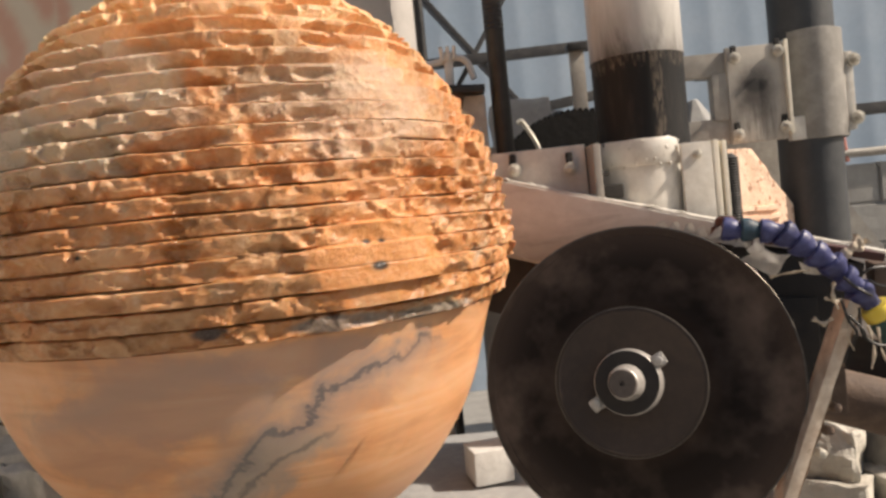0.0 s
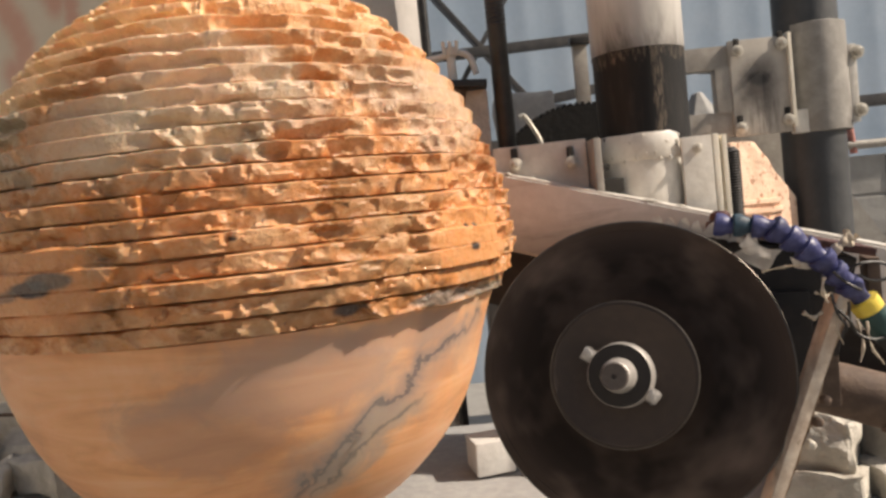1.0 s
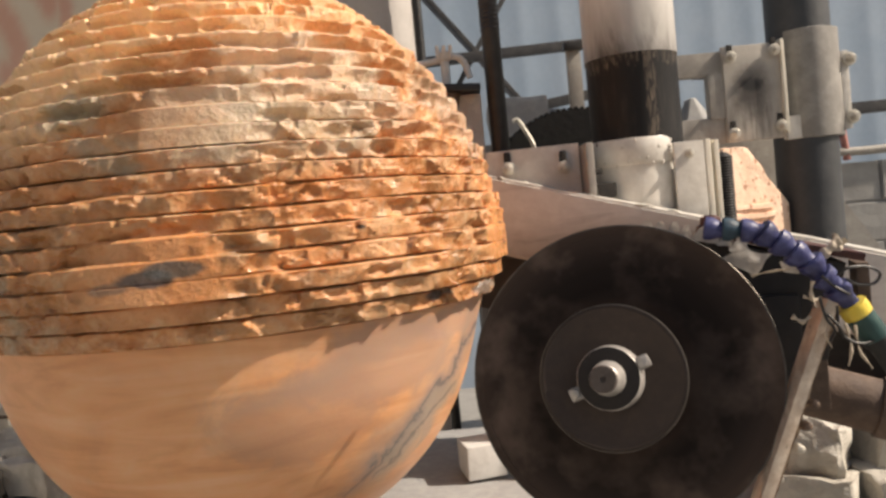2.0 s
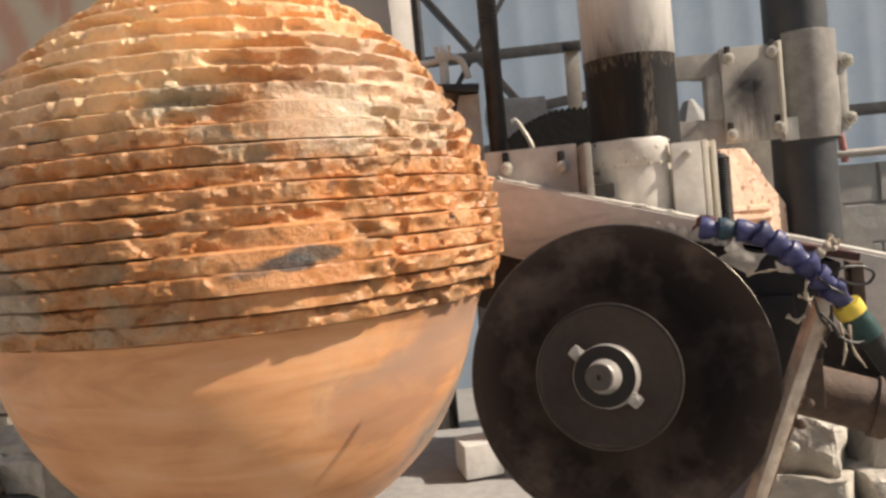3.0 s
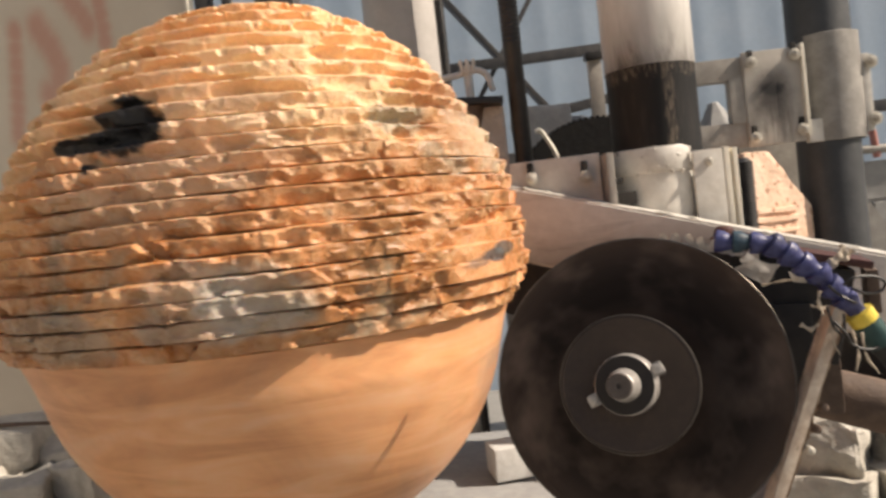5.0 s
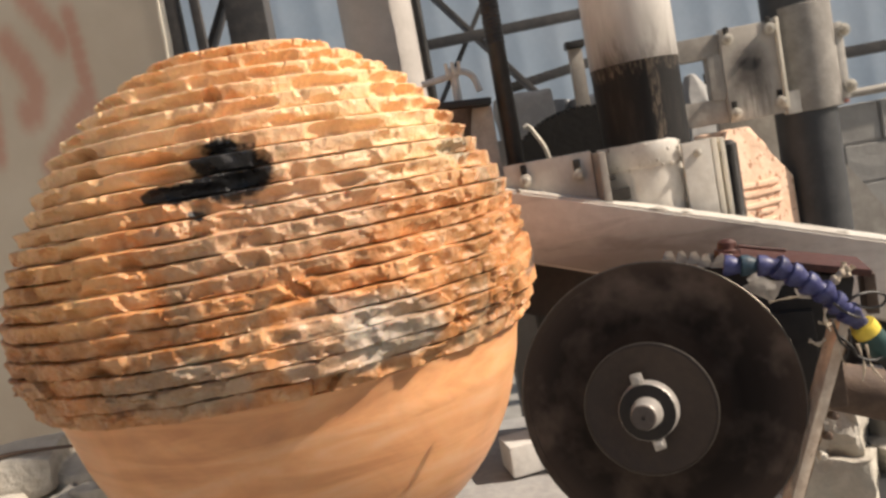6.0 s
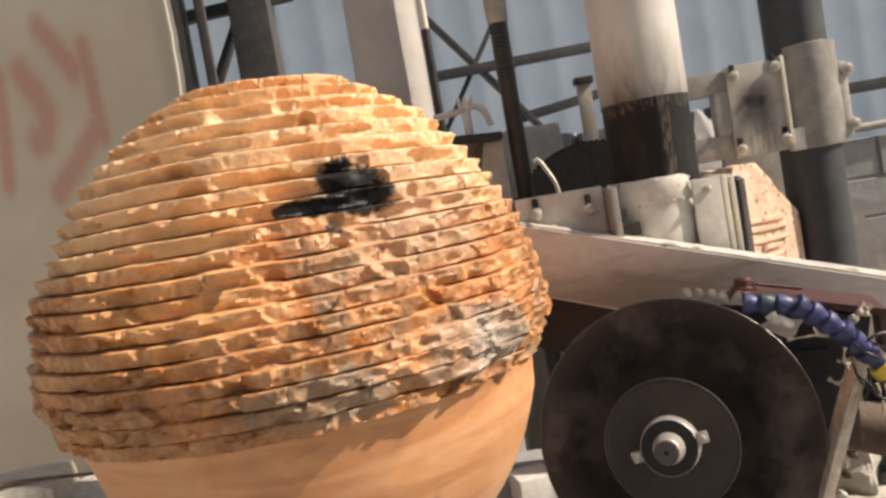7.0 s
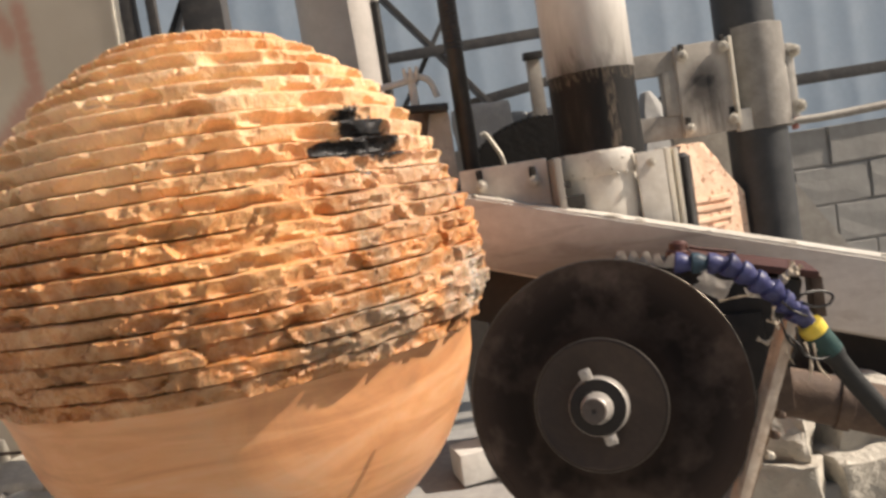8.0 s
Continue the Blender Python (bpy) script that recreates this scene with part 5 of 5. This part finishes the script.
bm = bmesh.new()
edge = []
for k in range(70):
    z = 2.6 * k / 69
    edge.append((0.012 + 0.012 * noise.noise((0, 0, z * 6)) + 0.007 * noise.noise((3, 0, z * 17)), z))
outline = [on_panel(1.6, 0)] + [on_panel(u, z) for u, z in edge] + [on_panel(1.6, 2.6)]
prism(bm, outline, -PANEL_OUT * 0.03)
part("sheet", bm, panel_material(), panel, "beige sheet with soft red strokes")
bm = bmesh.new()
strip = [on_panel(u - 0.001, z, 0.002) for u, z in edge] + [on_panel(u - 0.0065 - 0.003 * noise.noise((7, 0, z * 9)), z, 0.002) for u, z in reversed(edge)]
prism(bm, strip, -PANEL_OUT * 0.034)
part("edge_strip", bm, PANEL_EDGE, panel, "pale ragged edge")


# ---- steel frame of the shed ----
frame_steel = thing("shed_frame", (0.5, 2.8, 0), "dark steel frame of posts, braces and rails", "steel frame")


def bar(name, a, b, wide, deep):
    bm = bmesh.new()
    a, b = Vector(a), Vector(b)
    box(bm, (a + b) / 2, (wide, deep, (b - a).length), frame_of(b - a), 0.003)
    part(name, bm, DARK_STEEL, frame_steel)


bar("post", (-0.24, 2.05, 0), (-0.235, 2.05, 4.2), 0.13, 0.13)
bar("thin_post", (-0.392, 1.98, 0), (-0.394, 1.98, 4.2), 0.028, 0.03)
bar("post", (-0.475, 2.0, 0), (-0.475, 2.0, 4.2), 0.05, 0.05)
bar("brace", (-0.56, 2.15, 1.55), (-0.18, 2.15, 2.25), 0.075, 0.02)
bar("rail", (-0.50, 2.1, 2.035), (-0.10, 2.1, 2.055), 0.04, 0.04)
bar("brace", (0.30, 2.7, 2.10), (0.82, 2.7, 1.42), 0.095, 0.02)
bar("brace", (0.30, 2.74, 1.46), (0.78, 2.74, 2.20), 0.030, 0.02)
bar("rail", (0.20, 2.66, 1.775), (1.25, 2.66, 1.795), 0.036, 0.04)
bar("rail", (0.66, 2.78, 1.555), (1.15, 2.78, 1.62), 0.036, 0.04)
bar("rail", (1.6, 3.1, 1.46), (4.5, 3.1, 1.46), 0.09, 0.05)

# ---- low block wall ----
low_wall = thing("block_wall", (2.6, 3.3, 0), "grey concrete block wall under a pale pipe rail", "wall", kind="structure")
bm = bmesh.new()
box(bm, (2.95, 3.45, 0.60), (2.90, 0.14, 1.20), None, 0.004)
part("mortar_core", bm, MORTAR, low_wall)
shapes = []
for k in range(4):
    bm = bmesh.new()
    box(bm, (0, 0, 0), (0.388, 0.16, 0.192), None, 0.006)
    bmesh.ops.subdivide_edges(bm, edges=bm.edges[:], cuts=2, use_grid_fill=True)
    rough(bm, 0.003, 14, k * 4.0)
    me = bpy.data.meshes.new("block")
    bm.to_mesh(me)
    bm.free()
    me.materials.append(BLOCKWORK)
    shapes.append(me)
rng = random.Random(3)
for row in range(6):
    for k in range(7):
        ob = new("block", rng.choice(shapes))
        ob.parent = low_wall
        ob.matrix_basis = pose(1.72 + k * 0.402 + (0.2 if row % 2 else 0.0) - 2.6, 3.45 - 3.3 + rng.uniform(-0.005, 0.005), 0.10 + row * 0.204)
rail = thing("pipe_rail", (2.6, 3.4, 1.25), "pale pipe lying along the block wall", "pipe")
bm = bmesh.new()
cord(bm, [(1.6, 3.36, 1.285), (2.1, 3.36, 1.28), (2.5, 3.36, 1.270), (3.0, 3.36, 1.285), (4.3, 3.36, 1.30)], 0.022, 12)
part("pipe", bm, GREY_PAINT, rail)
bm = bmesh.new()
rod(bm, (2.36, 3.36, 1.23), (2.345, 3.36, 1.38), 0.018, 12)
part("stub", bm, surface("faded_red_paint", (0.42, 0.17, 0.14), (0.50, 0.24, 0.20), (0.25, 0.12, 0.10), 20, 0.6), rail, "faded red stub")

# ---- inclined stay plate beside the rear column ----
bm = bmesh.new()
prism(bm, [(1.26, 1.3, 1.15), (1.295, 1.3, 1.10), (1.62, 1.3, 0.607), (1.62, 1.3, -0.01), (1.26, 1.3, -0.01)], (0, 0.02, 0))
tagged(part("stay_plate", bm, GREY_PAINT), "grey sloping gusset plate beside the rear column", "plate")

# ---- crusted debris round the machine's foot ----
for n, (c, s, label) in enumerate((
        ((0.785, 0.40, 0.800), (0.085, 0.10, 0.085), "slurry-crusted lump on the machine bed"),
        ((0.900, 0.41, 0.800), (0.100, 0.11, 0.110), "slurry-crusted lump on the machine bed"),
        ((0.770, 0.37, 0.745), (0.110, 0.09, 0.060), "slurry-crusted lump on the machine bed"),
        ((0.890, 0.37, 0.740), (0.120, 0.09, 0.070), "slurry-crusted lump on the machine bed"),
        ((1.010, 0.39, 0.760), (0.120, 0.10, 0.120), "slurry-crusted lump on the machine bed"),
        ((-0.66, 0.92, 0.80), (0.16, 0.16, 0.09), "pale rubble on a dusty ledge"),
        ((-0.52, 0.94, 0.74), (0.20, 0.16, 0.10), "pale rubble on a dusty ledge"),
        ((-0.80, 0.95, 0.77), (0.18, 0.2, 0.10), "pale rubble on a dusty ledge"),
        ((-0.45, 0.84, 0.735), (0.12, 0.10, 0.07), "pale rubble on a dusty ledge"),
        ((-0.57, 0.80, 0.73), (0.10, 0.09, 0.06), "pale rubble on a dusty ledge"),
        ((-0.70, 0.81, 0.735), (0.13, 0.10, 0.07), "pale rubble on a dusty ledge"),
        ((-0.83, 0.80, 0.735), (0.11, 0.11, 0.07), "pale rubble on a dusty ledge"))):
    tagged(part("rubble", lump(c, s, 0.014, n + 2.0), PLASTER), label, "rubble", "crusted rubble")
bm = bmesh.new()
box(bm, (0.358, 0.60, 0.764), (0.062, 0.07, 0.052), Matrix.Rotation(radians(12), 3, "Z"), 0.004)
rough(bm, 0.002, 30)
tagged(part("pale_brick", bm, WHITE_BLOCK), "small pale block on the machine bed", "block")
bed = thing("machine_bed", (0.68, 0.62, 0), "grey steel machine bed caked with slurry", "machine bed")
bm = bmesh.new()
box(bm, (0.68, 0.62, 0.33), (1.06, 0.46, 0.66), None, 0.01)
part("base", bm, GREY_PAINT, bed)
bm = bmesh.new()
box(bm, (0.68, 0.62, 0.698), (1.14, 0.54, 0.07), None, 0.008)
bmesh.ops.subdivide_edges(bm, edges=bm.edges[:], cuts=5, use_grid_fill=True)
rough(bm, 0.004, 16)
part("bed_plate", bm, CRUST_GREY, bed, "bed plate caked with grey slurry")
bm = bmesh.new()
box(bm, (-0.70, 0.95, 0.35), (0.6, 0.4, 0.70), None, 0.02)
tagged(part("ledge", bm, PLASTER), "dusty concrete ledge carrying rubble", "ledge")


stick = thing("dry_stick", (-0.62, 0.86, 0.83), "thin dark dry stick lying on pale rubble", "stick")
bm = bmesh.new()
cord(bm, [(-0.72, 0.84, 0.842), (-0.66, 0.86, 0.850), (-0.58, 0.87, 0.846), (-0.50, 0.90, 0.832)], lambda f: 0.006 - 0.003 * f, 8)
part("twig", bm, RUST, stick)


# ---- what moves ----
def motions():
    walk(stone, [(t, pose(*AXIS, BASE, 0, 0, a)) for t, a in TURN])
    # the hub's turn as the film catches it, counted from the level, upwards on the near side
    right = frame_of(FACE).transposed() @ SIDE
    level = math.degrees(math.atan2(right.y, right.x))
    walk(blade, [(t, BLADE_POSE @ pose(0, 0, 0, 0, 0, level + a)) for t, a in SPIN])


motions()
